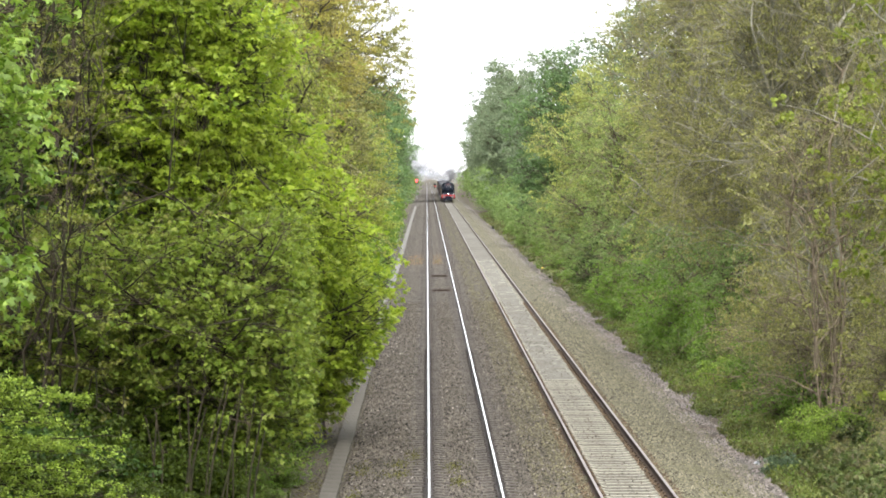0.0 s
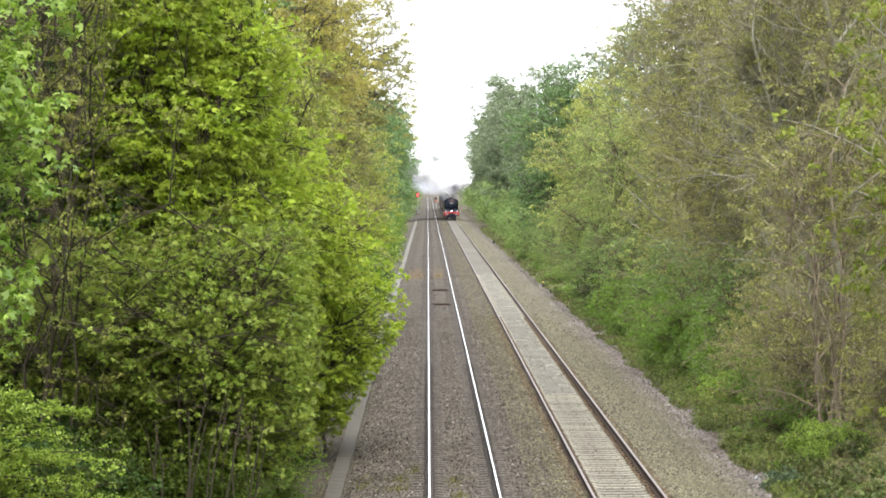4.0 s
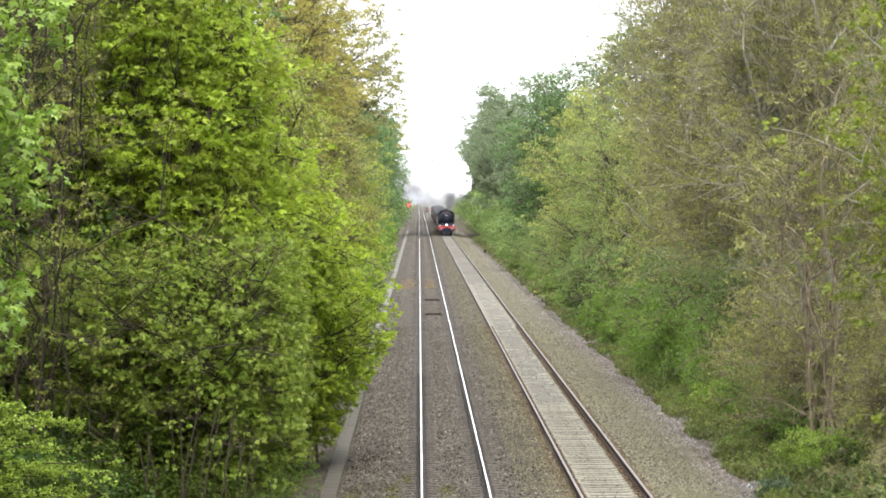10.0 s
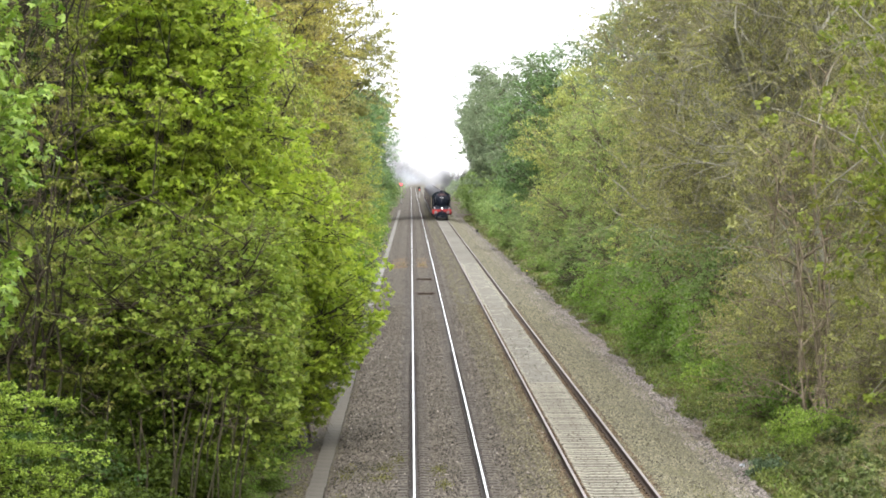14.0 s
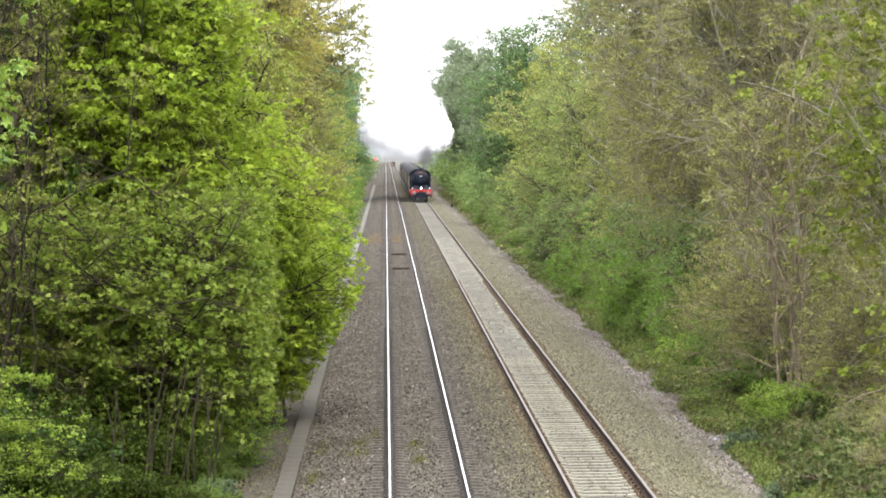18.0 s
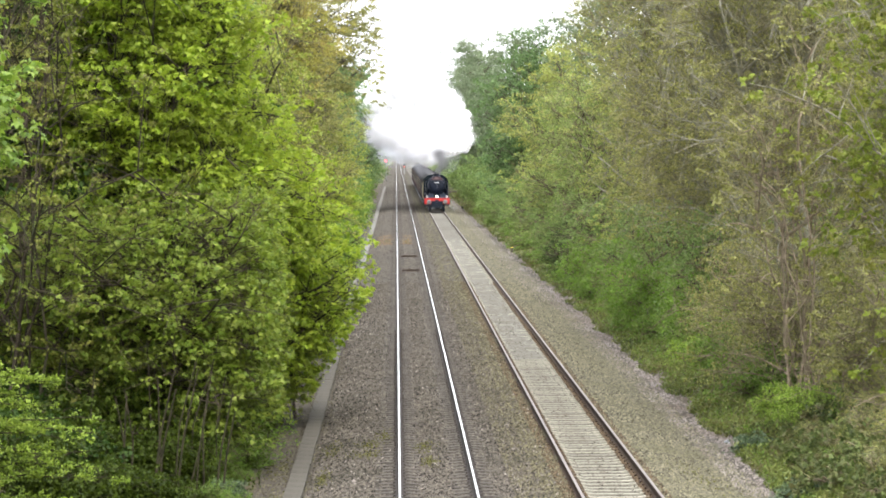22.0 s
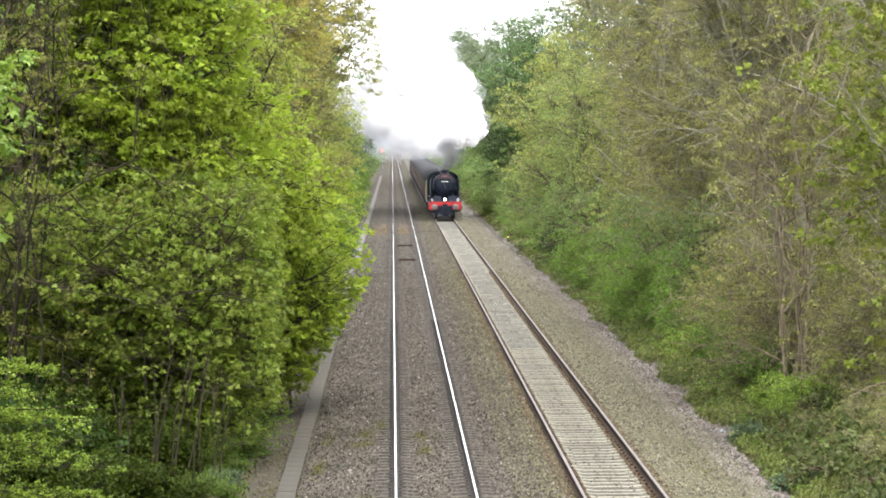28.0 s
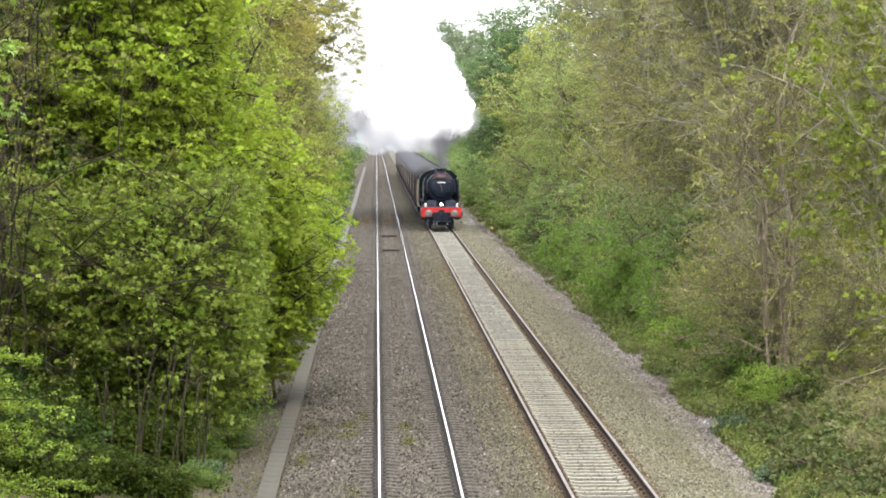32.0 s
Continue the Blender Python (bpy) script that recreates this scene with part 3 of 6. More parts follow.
def make_trough():
    """Concrete cable trough with a separate lid every metre."""
    tr = thing("cable_trough", "grey concrete cable trough with weathered lids beside the line", "cable trough", kind="structure")
    part("trough_body", box(-2.27, -1.93, -12, 620, -0.62, -0.345), CONCRETE, tr)
    lid = finish(box(-0.185, 0.185, -0.4985, 0.4985, 0, 0.05, 0.003), "lid", CONCRETE)
    pale_lid = finish(box(-0.185, 0.185, -0.4985, 0.4985, 0, 0.05, 0.003), "lid", CONCRETE_PALE)
    rng = random.Random(3)
    for i in range(290):
        # the lids farther down the line are paler
        o = part("lid", lid if i < 125 else pale_lid, None, tr)
        o.location = (-2.1 + rng.uniform(-0.008, 0.008), 50 + i, -0.345)
        o.rotation_euler = (rng.uniform(-0.002, 0.002), rng.uniform(-0.004, 0.004), rng.uniform(-0.004, 0.004))
    bm = bmesh.new()
    for i in range(56):
        box(-2.285, -1.915, 340 + i * 5, 344.97 + i * 5, -0.345, -0.295, bm=bm)
    for i in range(12):
        box(-2.285, -1.915, -11 + i * 5, -6.03 + i * 5, -0.345, -0.295, bm=bm)
    tagged(part("more_lids", bm, CONCRETE_PALE, tr), kind="stuff")


make_trough()


def bed_height(x):
    xs = (-3.6, -2.4, -1.9, -1.2, -1.1, -0.35, -0.2, 0.4, 0.55, 1.05, 1.2, 1.8, 1.95, 2.8, 2.95, 3.4, 3.62, 4.95, 5.16, 5.6, 5.8, 6.3, 6.5, 7.7, 7.9, 8.6)
    zs = (-0.62, -0.42, -0.42, -0.25, -0.2, -0.165, -0.185, -0.185, -0.15, -0.15, -0.185, -0.185, -0.165, -0.13, -0.11, -0.125, -0.2, -0.2, -0.125, -0.11, -0.16, -0.27,
          -0.36, -0.42, -0.47, -0.72)
    return np.interp(x, xs, zs)


for name, label, mat, n, zone, far, size in (
        ("ballast_stones", "brown grey broken ballast stones", STONE_BROWN, 84000, (-1.85, 2.85), (54, 170), 0.038),
        ("ballast_stones", "olive brown ballast stones between the tracks", STONE_OLIVE, 24000, (2.3, 3.45), (54, 170), 0.034),
        ("ballast_stones", "pale olive ballast stones on the shoulder", STONE_PALE, 44000, (5.12, 7.5), (54, 170), 0.034),
        ("pale_stones", "scattered pale chips among the ballast", STONE_GREY, 2600, (-1.85, 3.4), (54, 150), 0.04),
        ("cess_stones", "pinkish grey gravel along the cess", STONE_GREY, 24000, (7.0, 8.4), (54, 170), 0.036),
        ("cess_stones", "brown grey gravel beside the cable trough", STONE_OLIVE, 9000, (-3.3, -1.7), (52, 170), 0.028),
        ("rust_stones", "rust-stained ballast stones along the rails", STONE_RUST, 9000, (3.22, 3.5), (54, 170), 0.032),
        ("rust_stones", "rust-stained ballast stones along the rails", STONE_RUST, 7000, (5.11, 5.32), (54, 170), 0.032),
        ("rust_stones", "orange-stained ballast stones across the track", STONE_ORANGE, 1100, (-1.5, 1.6), (238, 264), 0.05),
        ("rust_dust", "rust-brown brake dust and grit along the rails", STONE_RUST, 7000, (3.6, 3.72), (54, 170), 0.034),
        ("rust_dust", "rust-brown brake dust and grit along the rails", STONE_RUST, 9000, (4.87, 5.02), (54, 170), 0.034),
        ("dust_stones", "small pale stones between the sleepers", STONE_BROWN, 1700, (3.64, 4.92), (52, 170), 0.024),
        ("ballast_stones", "distant brown ballast stones", STONE_BROWN, 9000, (-1.85, 2.6), (150, 620), 0.05),
        ("ballast_stones", "distant olive ballast stones", STONE_OLIVE, 4000, (2.2, 3.4), (150, 620), 0.05),
        ("ballast_stones", "distant ballast stones on the shoulder", STONE_PALE, 4500, (5.15, 6.8), (150, 620), 0.05),
        ("cess_stones", "distant grey gravel along the cess", STONE_GREY, 5000, (6.4, 8.3), (150, 620), 0.05)):
    scatter_stones(name, label, mat, n, n + int(far[0]), (*zone, *far), bed_height if name not in ("dust_stones", "rust_dust") else lambda x: -0.16 + 0 * x, size)


scatter_stones("cess_stones", "pinkish grey gravel spilt on to the foot of the bank", STONE_GREY, 22000, 77, (7.75, 9.0, 54, 170), ground_height, 0.034)


def moss_patch(n, seed, spots):
    rng = np.random.default_rng(seed)
    c = np.concatenate([np.stack([x + rng.normal(size=n) * w, y + rng.normal(size=n) * d, np.zeros(n)], 1) for x, y, w, d in spots])
    c[:, 2] = bed_height(c[:, 0]) + rng.uniform(0.02, 0.06, len(c))
    tagged(new("moss", raw_mesh("moss", *leaves(c, 0.04, rng, 1.0), MOSS)), "yellow-green moss and weeds on the ballast", "moss", kind="stuff")


moss_patch(190, 5, ((-0.6, 76.5, 0.16, 0.7), (-0.75, 74, 0.2, 0.5), (0.6, 75.5, 0.12, 0.8), (0.7, 72, 0.12, 0.6), (-0.45, 62, 0.14, 0.8), (-1.5, 77, 0.14, 1.0), (-0.3, 79, 0.1, 0.8),
                    (-2.5, 66, 0.2, 1.5), (-2.6, 74, 0.2, 1.2), (-1.6, 70, 0.1, 1.0), (-0.8, 245, 0.4, 4), (0.8, 243, 0.2, 3), (6.4, 70, 0.3, 1.5)))


# ---- the train ----
TRACK_X = sum(RAILS[1]) / 2
RUN = ((0, 670), (6, 572.5), (13, 481), (17, 422), (20, 379.5), (23, 339), (28, 272), (32, 220.5))


def run(t):
    """Where the front of the locomotive is at t seconds, along the line."""
    xs = [r[0] for r in RUN]
    ys = [r[1] for r in RUN]
    n = len(xs)
    d = [(ys[i + 1] - ys[i]) / (xs[i + 1] - xs[i]) for i in range(n - 1)]
    m = [d[0]] + [(d[i - 1] + d[i]) / 2 for i in range(1, n - 1)] + [d[-1]]
    i = min(n - 2, max(0, sum(x <= t for x in xs) - 1))
    h = xs[i + 1] - xs[i]
    u = (t - xs[i]) / h
    return ((2 * u ** 3 - 3 * u * u + 1) * ys[i] + (u ** 3 - 2 * u * u + u) * h * m[i] + (3 * u * u - 2 * u ** 3) * ys[i + 1] + (u ** 3 - u * u) * h * m[i + 1])


def wheel_mesh(r, width=0.13):
    h = width / 2
    return lathe([(-h, 0.02), (-h, 0.14), (-0.02, 0.17), (-0.02, r - 0.1), (-h, r - 0.07), (-h, r + 0.03), (-h + 0.03, r + 0.03), (-h + 0.035, r), (h, r - 0.004), (h, r - 0.07),
                  (0.02, r - 0.1), (0.02, 0.17), (h, 0.14), (h, 0.02)], 28, "X")


def make_locomotive():
    """Front buffers at y = 0, the engine reaching back along +y; rail level at z = 0."""
    e = thing("steam_locomotive", "black express steam locomotive with red buffer beam and lit headlamp", "locomotive")
    # frames and running plate
    part("frame", box(-0.6, 0.6, 0.35, 12.6, 0.55, 1.15, 0.02), IRON, e)
    part("buffer_beam", box(-1.33, 1.33, 0.5, 0.56, 0.8, 1.46, 0.015), RED_PAINT, e, "bright red painted steel beam")
    for x in (-0.86, 0.86):
        b = part("buffer", lathe([(0.14, 0.12), (0.3, 0.13), (0.33, 0.17), (0.5, 0.19), (0.52, 0.24)], 18), IRON, e)
        b.location = (x, 0, 1.06)
        part("buffer_head", lathe([(0.0, 0.08), (0.01, 0.17), (0.03, 0.225), (0.07, 0.235), (0.09, 0.2), (0.16, 0.1)], 24), STEEL, b, "round greyed steel buffer head")
    part("hook_plate", box(-0.2, 0.2, 0.485, 0.502, 0.86, 1.3, 0.01), IRON, e, "black plate behind the coupling hook")
    part("beam_edge", box(-1.33, 1.33, 0.49, 0.502, 0.795, 0.83), IRON, e)
    for s in (-1, 1):
        # the footplate sweeps up from the beam to the smokebox
        pts = [(0.58, 1.49), (0.8, 1.52), (1.0, 1.6), (1.2, 1.74), (1.38, 1.92), (1.42, 1.9), (1.24, 1.7), (1.04, 1.55), (0.82, 1.47), (0.58, 1.44)]
        bm = bmesh.new()
        a = [bm.verts.new((s * 0.3, y, z)) for y, z in pts]
        b = [bm.verts.new((s * 0.95, y, z)) for y, z in pts]
        for i in range(len(pts)):
            bm.faces.new((a[i], a[(i + 1) % len(pts)], b[(i + 1) % len(pts)], b[i]))
        bm.faces.new(a)
        bm.faces.new(b)
        part("curved_footplate", bm, IRON, e)
    # coupling hook and hoses
    part("coupling_hook", rod((0, 0.15, 0.98), (0, 0.52, 1.02), 0.05, bm=rod((0, 0.15, 0.85), (0, 0.15, 1.02), 0.045)), IRON, e)
    bm = bmesh.new()
    for k in range(6):
        rod((0.07 * (-1) ** k, 0.2, 0.9 - 0.1 * k), (0.07 * (-1) ** (k + 1), 0.22, 0.8 - 0.1 * k), 0.025, sides=6, bm=bm)
    part("screw_coupling", bm, IRON, e)
    for x in (-0.33, 0.36):
        part("brake_hose", rod((x, 0.38, 0.95), (x + 0.02, 0.3, 0.38), 0.04, bm=rod((x, 0.52, 1.05), (x, 0.38, 0.95), 0.045, sides=8), sides=8), IRON, e)
    for x in (-0.33, 0.36, -0.52):
        part("hose_coupling", rod((x + 0.02, 0.28, 0.3), (x + 0.02, 0.31, 0.44), 0.055, sides=10), STEEL, e, "bright hose coupling")
    part("steam_heat_pipe", rod((-0.52, 0.4, 0.86), (-0.5, 0.3, 0.4), 0.035, sides=8), IRON, e)
    part("front_footstep", box(-0.62, 0.62, 0.3, 0.5, 0.5, 0.53, 0.008), DULL_STEEL, e)
    for s in (-1, 1):
        part("guard_iron", box(s * 0.78 - 0.04, s * 0.78 + 0.04, 0.5, 0.6, 0.12, 0.8), IRON, e)
    part("drag_box", box(-0.7, 0.7, 0.6, 1.4, 0.3, 0.8, 0.02), IRON, e)
    part("front_platform", box(-1.3, 1.3, 0.56, 1.7, 1.44, 1.49, 0.01), IRON, e)
    for s in (-1, 1):
        part("running_plate", box(s * 1.28 if s < 0 else 0.72, -0.72 if s < 0 else 1.28, 1.7, 11.0, 1.78, 1.84, 0.01), IRON, e)
        bm = bmesh.new()
        extrude_profile([(s * 1.26, 1.46), (s * 1.3, 1.46), (s * 1.3, 1.84), (s * 1.26, 1.84)], 0.9, 1.75, bm)
        part("plate_step", bm, IRON, e)
        # outside cylinder with its rounded casing
        c = part("cylinder", rod((s * 1.07, 1.5, 0.98), (s * 1.07, 3.0, 0.98), 0.36, sides=24, bevel=0.03), IRON, e)
        part("cylinder_cover", rod((s * 1.07, 1.44, 0.98), (s * 1.07, 1.5, 0.98), 0.27, sides=20), STEEL, c, "bright steel cylinder cover")
        part("valve_chest", rod((s * 1.03, 1.4, 1.5), (s * 1.03, 3.1, 1.5), 0.2, sides=16, bevel=0.02), IRON, e)
        part("connecting_rod", rod((s * 1.2, 3.0, 0.98), (s * 1.2, 6.9, 0.95), 0.055, sides=8), STEEL, e)
        # smoke deflector: a curved sheet beside the smokebox with a stiffening rim
        bm = bmesh.new()
        pts = [(1.27, 1.84), (1.3, 2.2), (1.3, 2.75), (1.26, 3.1), (1.17, 3.36), (1.1, 3.33), (1.19, 3.1), (1.235, 2.75), (1.235, 2.2), (1.2, 1.84)]
        extrude_profile([(s * x * 0.94, z) for x, z in pts], 1.05, 3.1, bm)
        d = part("smoke_deflector", bm, IRON, e, "tall black sheet steel smoke deflector")
        part("handrail", rod((s * 1.19, 1.03, 2.1), (s * 1.19, 1.03, 3.1), 0.016, sides=6), STEEL, d)
        # front steps and lamps
        part("front_step", box(s * 1.3 - 0.14, s * 1.3 + 0.14, 0.62, 0.9, 0.45, 0.49, bm=box(s * 1.3 - 0.02, s * 1.3 + 0.02, 0.6, 0.64, 0.45, 0.8)), IRON, e)
        lamp = part("marker_lamp", box(s * 1.05 - 0.07, s * 1.05 + 0.07, 0.56, 0.74, 1.49, 1.74, 0.03), WHITE_PAINT, e, "white painted oil lamp")
        part("lens", rod((s * 1.05, 0.545, 1.62), (s * 1.05, 0.565, 1.62), 0.05, sides=14), STEEL, lamp, "round clear lens")
    # smokebox, boiler and firebox
    sb = part("smokebox", lathe([(1.45, 0.86), (1.47, 0.93), (1.52, 0.965), (3.6, 0.965)], 40), IRON, e, smooth=True)
    sb.location = (0, 0, 2.78)
    door = part("smokebox_door", lathe([(1.2, 0.02), (1.22, 0.3), (1.28, 0.55), (1.36, 0.72), (1.42, 0.79), (1.46, 0.8)], 36), IRON, sb, "dished black smokebox door", smooth=True)
    part("door_ring", lathe([(1.44, 0.8), (1.41, 0.82), (1.41, 0.85), (1.44, 0.87)], 36), IRON, sb)
    part("grab_rail", rod((-0.9, 1.4, -0.35), (-0.9, 1.4, 0.35), 0.016, sides=6), DULL_STEEL, sb)
    part("grab_rail", rod((0.9, 1.4, -0.35), (0.9, 1.4, 0.35), 0.016, sides=6), DULL_STEEL, sb)
    part("platform_edge", box(-1.3, 1.3, 0.535, 0.556, 1.468, 1.5), DULL_STEEL, e, "worn bright edge of the front platform")
    for x in (-0.45, 0.45):
        part("lamp_iron", box(x - 0.02, x + 0.02, 0.57, 0.6, 1.49, 1.68), DULL_STEEL, e)
    for z in (0.24, -0.3):
        part("hinge_strap", box(-0.1, 0.74, 1.215, 1.3, z - 0.03, z + 0.03, 0.01), IRON, door)
    part("door_handle", rod((0, 1.12, 0), (0.05, 1.12, -0.26), 0.018, sides=8, bm=rod((0, 1.12, 0), (-0.05, 1.12, 0.2), 0.018, sides=8)), STEEL, door, "bright steel handles")
    part("handrail", rod((-0.62, 1.22, 0.6), (0.62, 1.22, 0.6), 0.018, sides=8), STEEL, door)
    plate = part("number_plate", box(-0.34, 0.34, 1.195, 1.235, 0.24, 0.42, 0.01), IRON, door)
    for i in range(5):
        part("number_bar", box(-0.25 + i * 0.105, -0.18 + i * 0.105, 1.185, 1.2, 0.3, 0.365), WHITE_PAINT, plate, "white bar")
    board = part("headboard", extrude_profile([(-0.6, 0.6), (0.6, 0.6), (0.54, 0.78), (0.34, 0.92), (0, 0.99), (-0.34, 0.92), (-0.54, 0.78)], 1.16, 1.19), BROWN_BAR, sb,
                 "arched tarnished headboard")
    part("headboard_bar", box(-0.3, 0.3, 1.145, 1.165, 0.7, 0.8, bm=box(-0.18, 0.18, 1.145, 1.165, 0.83, 0.88)), TARNISH, board)
    part("smokebox_saddle", box(-0.55, 0.55, 1.6, 3.4, 1.1, 2.1, 0.03), IRON, e)
    lamp = part("headlight", lathe([(0.48, 0.15), (0.5, 0.17), (0.7, 0.17)], 20), IRON, e)
    lamp.location = (0, 0, 1.66)
    part("lens", lathe([(0.45, 0.03), (0.455, 0.075), (0.485, 0.09)], 18), LAMP_GLOW, lamp, "glaring white lit lens")
    part("lamp_bracket", box(-0.06, 0.06, 0.58, 0.7, 1.46, 1.52), IRON, e)
    boiler = part("boiler", lathe([(3.6, 0.9), (3.62, 0.93), (6.0, 0.96), (9.0, 1.02), (11.0, 1.02)], 40), GREEN_PAINT, e, "dark green lagged boiler", smooth=True)
    boiler.location = (0, 0, 2.78)
    for y in (4.6, 5.9, 7.3, 8.8):
        part("boiler_band", lathe([(y - 0.03, 0.9 + 0.02 * (y - 3)), (y - 0.03, 1.0 + 0.012 * (y - 3.6)), (y + 0.03, 1.0 + 0.012 * (y - 3.6)), (y + 0.03, 0.9)], 36), IRON, boiler)
    part("firebox", extrude_profile([(-1.08, 1.7), (1.08, 1.7), (1.12, 2.6), (1.02, 3.2), (0.7, 3.62), (0.3, 3.78), (-0.3, 3.78), (-0.7, 3.62), (-1.02, 3.2), (-1.12, 2.6)], 7.9, 10.4), GREEN_PAINT, e, "dark green square-shouldered firebox")
    for s in (-1, 1):
        # casing over the steam pipe between smokebox and cylinder
        part("steam_pipe_casing", rod((s * 0.8, 2.3, 2.4), (s * 1.08, 2.3, 1.84), 0.2, sides=16), IRON, e)
    ch = part("chimney", lathe([(3.66, 0.42), (3.72, 0.34), (3.95, 0.3), (3.98, 0.36), (4.03, 0.36), (4.03, 0.27)], 26, "Z"), IRON, e, smooth=True)
    ch.location = (0, 2.5, 0)
    dome = part("dome", lathe([(3.72, 0.42), (3.8, 0.4), (3.92, 0.3), (3.97, 0.12), (3.98, 0.02)], 22, "Z"), GREEN_PAINT, e, smooth=True)
    dome.location = (0, 6.4, 0)
    for x in (-0.15, 0.15):
        part("safety_valve", rod((x, 9.6, 3.75), (x, 9.6, 3.98), 0.07, sides=10), STEEL, e)
    # cab and tender
    bm = extrude_profile([(-1.34, 1.45), (1.34, 1.45), (1.34, 3.1), (1.24, 3.45), (0.9, 3.75), (0.4, 3.9), (0, 3.94), (-0.4, 3.9), (-0.9, 3.75), (-1.24, 3.45), (-1.34, 3.1)], 10.4, 13.0)
    cab = part("cab", bm, GREEN_PAINT, e, "dark green cab with rounded roof")
    for s in (-1, 1):
        part("window", box(s * 1.04 - 0.14, s * 1.04 + 0.14, 10.385, 10.4, 2.75, 3.25, 0.005), GLASS, cab)
    t = part("tender", extrude_profile([(-1.22, 1.2), (1.22, 1.2), (1.27, 1.4), (1.27, 2.8), (0.95, 3.15), (0.85, 3.15), (-0.85, 3.15), (-0.95, 3.15), (-1.27, 2.8), (-1.27, 1.4)], 13.5, 20.8), GREEN_PAINT, e,
             "dark green high-sided tender")
    part("coal_load", raw_mesh("coal_load", *leaves(np.random.default_rng(4).uniform((-0.8, 14, 3.05), (0.8, 18.5, 3.35), (900, 3)), 0.3, np.random.default_rng(5)), IRON), None, t)
    part("tender_frame", box(-1.15, 1.15, 13.4, 20.9, 0.75, 1.2, 0.02), IRON, e)
    part("water_filler", rod((0, 19.8, 3.3), (0, 19.8, 3.5), 0.3, sides=18), IRON, t)
    # wheels; the turning ones are keyed below
    turning = []
    for name, r, ys in (("leading_wheel", 0.46, (1.5, 3.9)), ("driving_wheel", 1.03, (5.0, 7.1, 9.2)), ("tender_wheel", 0.65, (14.6, 17.0, 19.4))):
        me = finish(wheel_mesh(r), name, IRON)
        for y in ys:
            for s in (-1, 1):
                w = part(name, me, None, e)
                w.location = (s * 0.74, y, r)
                turning.append((w, (s * 0.74, y, r), r))
        for y in ys:
            part("axle", rod((-0.74, y, r), (0.74, y, r), 0.09, sides=10), IRON, e)
    return e, turning


def make_coach():
    c = thing("passenger_coach", "maroon passenger coach with sooty grey roof and cream end", "railway coach", "rake of coaches")
    side = [(-1.36, 1.05), (-1.4, 1.6), (-1.4, 2.3), (-1.34, 3.0)]
    outline = side + [(-x, z) for x, z in side[::-1]]
    part("body", extrude_profile(outline, 0.0, 19.4), MAROON, c)
    arc = [(1.34 * math.cos(a), 3.0 + 0.82 * math.sin(a)) for a in [math.pi * k / 12 for k in range(13)]]
    part("roof", extrude_profile(arc, -0.02, 19.42), ROOF, c, "sooty grey arched roof", smooth=False)
    for y in (1.5, 4.2, 6.9, 9.6, 12.3, 15.0, 17.7):
        part("roof_ventilator", rod((0.35, y, 3.72), (0.35, y, 3.88), 0.11, sides=12), ROOF, c)
    part("roof_rib", box(-0.02, 0.02, 0.2, 19.2, 3.81, 3.84), ROOF, c)
    for s in (-1, 1):
        part("cream_panel", box(s * 1.405 - 0.004, s * 1.405 + 0.004, 0.02, 1.5, 1.45, 2.95, 0.002), CREAM, c, "cream painted end panel")
        for k in range(8):
            y = 2.1 + k * 2.15
            w = part("window", box(s * 1.385 - 0.02, s * 1.385 + 0.02, y, y + 1.35, 1.95, 2.75, 0.008), GLASS, c)
            part("window_frame", box(s * 1.385 - 0.018, s * 1.385 + 0.018, y - 0.05, y + 1.4, 1.9, 2.8, 0.01), MAROON, w,
                 "maroon window surround")
        part("step_board", box(s * 1.3 - 0.08, s * 1.3 + 0.08, 0.6, 18.8, 0.62, 0.66), IRON, c)
    part("gangway", box(-0.45, 0.45, -0.35, 0.0, 1.1, 3.3, 0.04), IRON, c, "black bellows gangway")
    part("end_panel", extrude_profile([(x * 0.998, z) for x, z in outline], -0.03, -0.005), CREAM, c, "cream coach end")
    part("underframe", box(-1.05, 1.05, 0.3, 19.1, 0.75, 1.05, 0.02), IRON, c)
    part("battery_box", box(-1.25, -0.4, 8.2, 11.2, 0.4, 0.85, 0.03), IRON, c)
    me = finish(wheel_mesh(0.46), "wheel", IRON)
    for y0 in (2.9, 16.5):
        b = part("bogie", box(-1.05, 1.05, y0 - 1.7, y0 + 1.7, 0.42, 0.7, 0.03), IRON, c)
        for y in (y0 - 1.3, y0 + 1.3):
            for s in (-1, 1):
                w = part("wheel", me, None, b)
                w.location = (s * 0.74, y, 0.46)
    for s in (-1, 1):
        for y in (-0.55, 19.4):
            part("buffer", rod((s * 0.86, y, 1.06), (s * 0.86, y + 0.55, 1.06), 0.16, sides=12), IRON, c)
    return c


engine, engine_wheels = make_locomotive()
coaches = [make_coach()]
for k in range(12):
    coaches.append(copy_thing(coaches[0], Matrix()))


# ---- steam: lumps that ride and turn in the plume ----
def puff_mesh(seed, mat, sub=3):
    bm = bmesh.new()
    bmesh.ops.create_icosphere(bm, subdivisions=sub, radius=1)
    off = Vector((seed * 7.1, seed * 3.3, 0))
    for v in bm.verts:
        d = v.co.normalized()
        n = noise.noise(d * 1.6 + off) * 0.3
        n += (0.5 - abs(noise.noise(d * 3.2 + off))) * 0.26 + (0.5 - abs(noise.noise(d * 7 + off))) * 0.05
        v.co = d * (0.85 + n)
    return finish(bm, "steam_puff", mat, True)


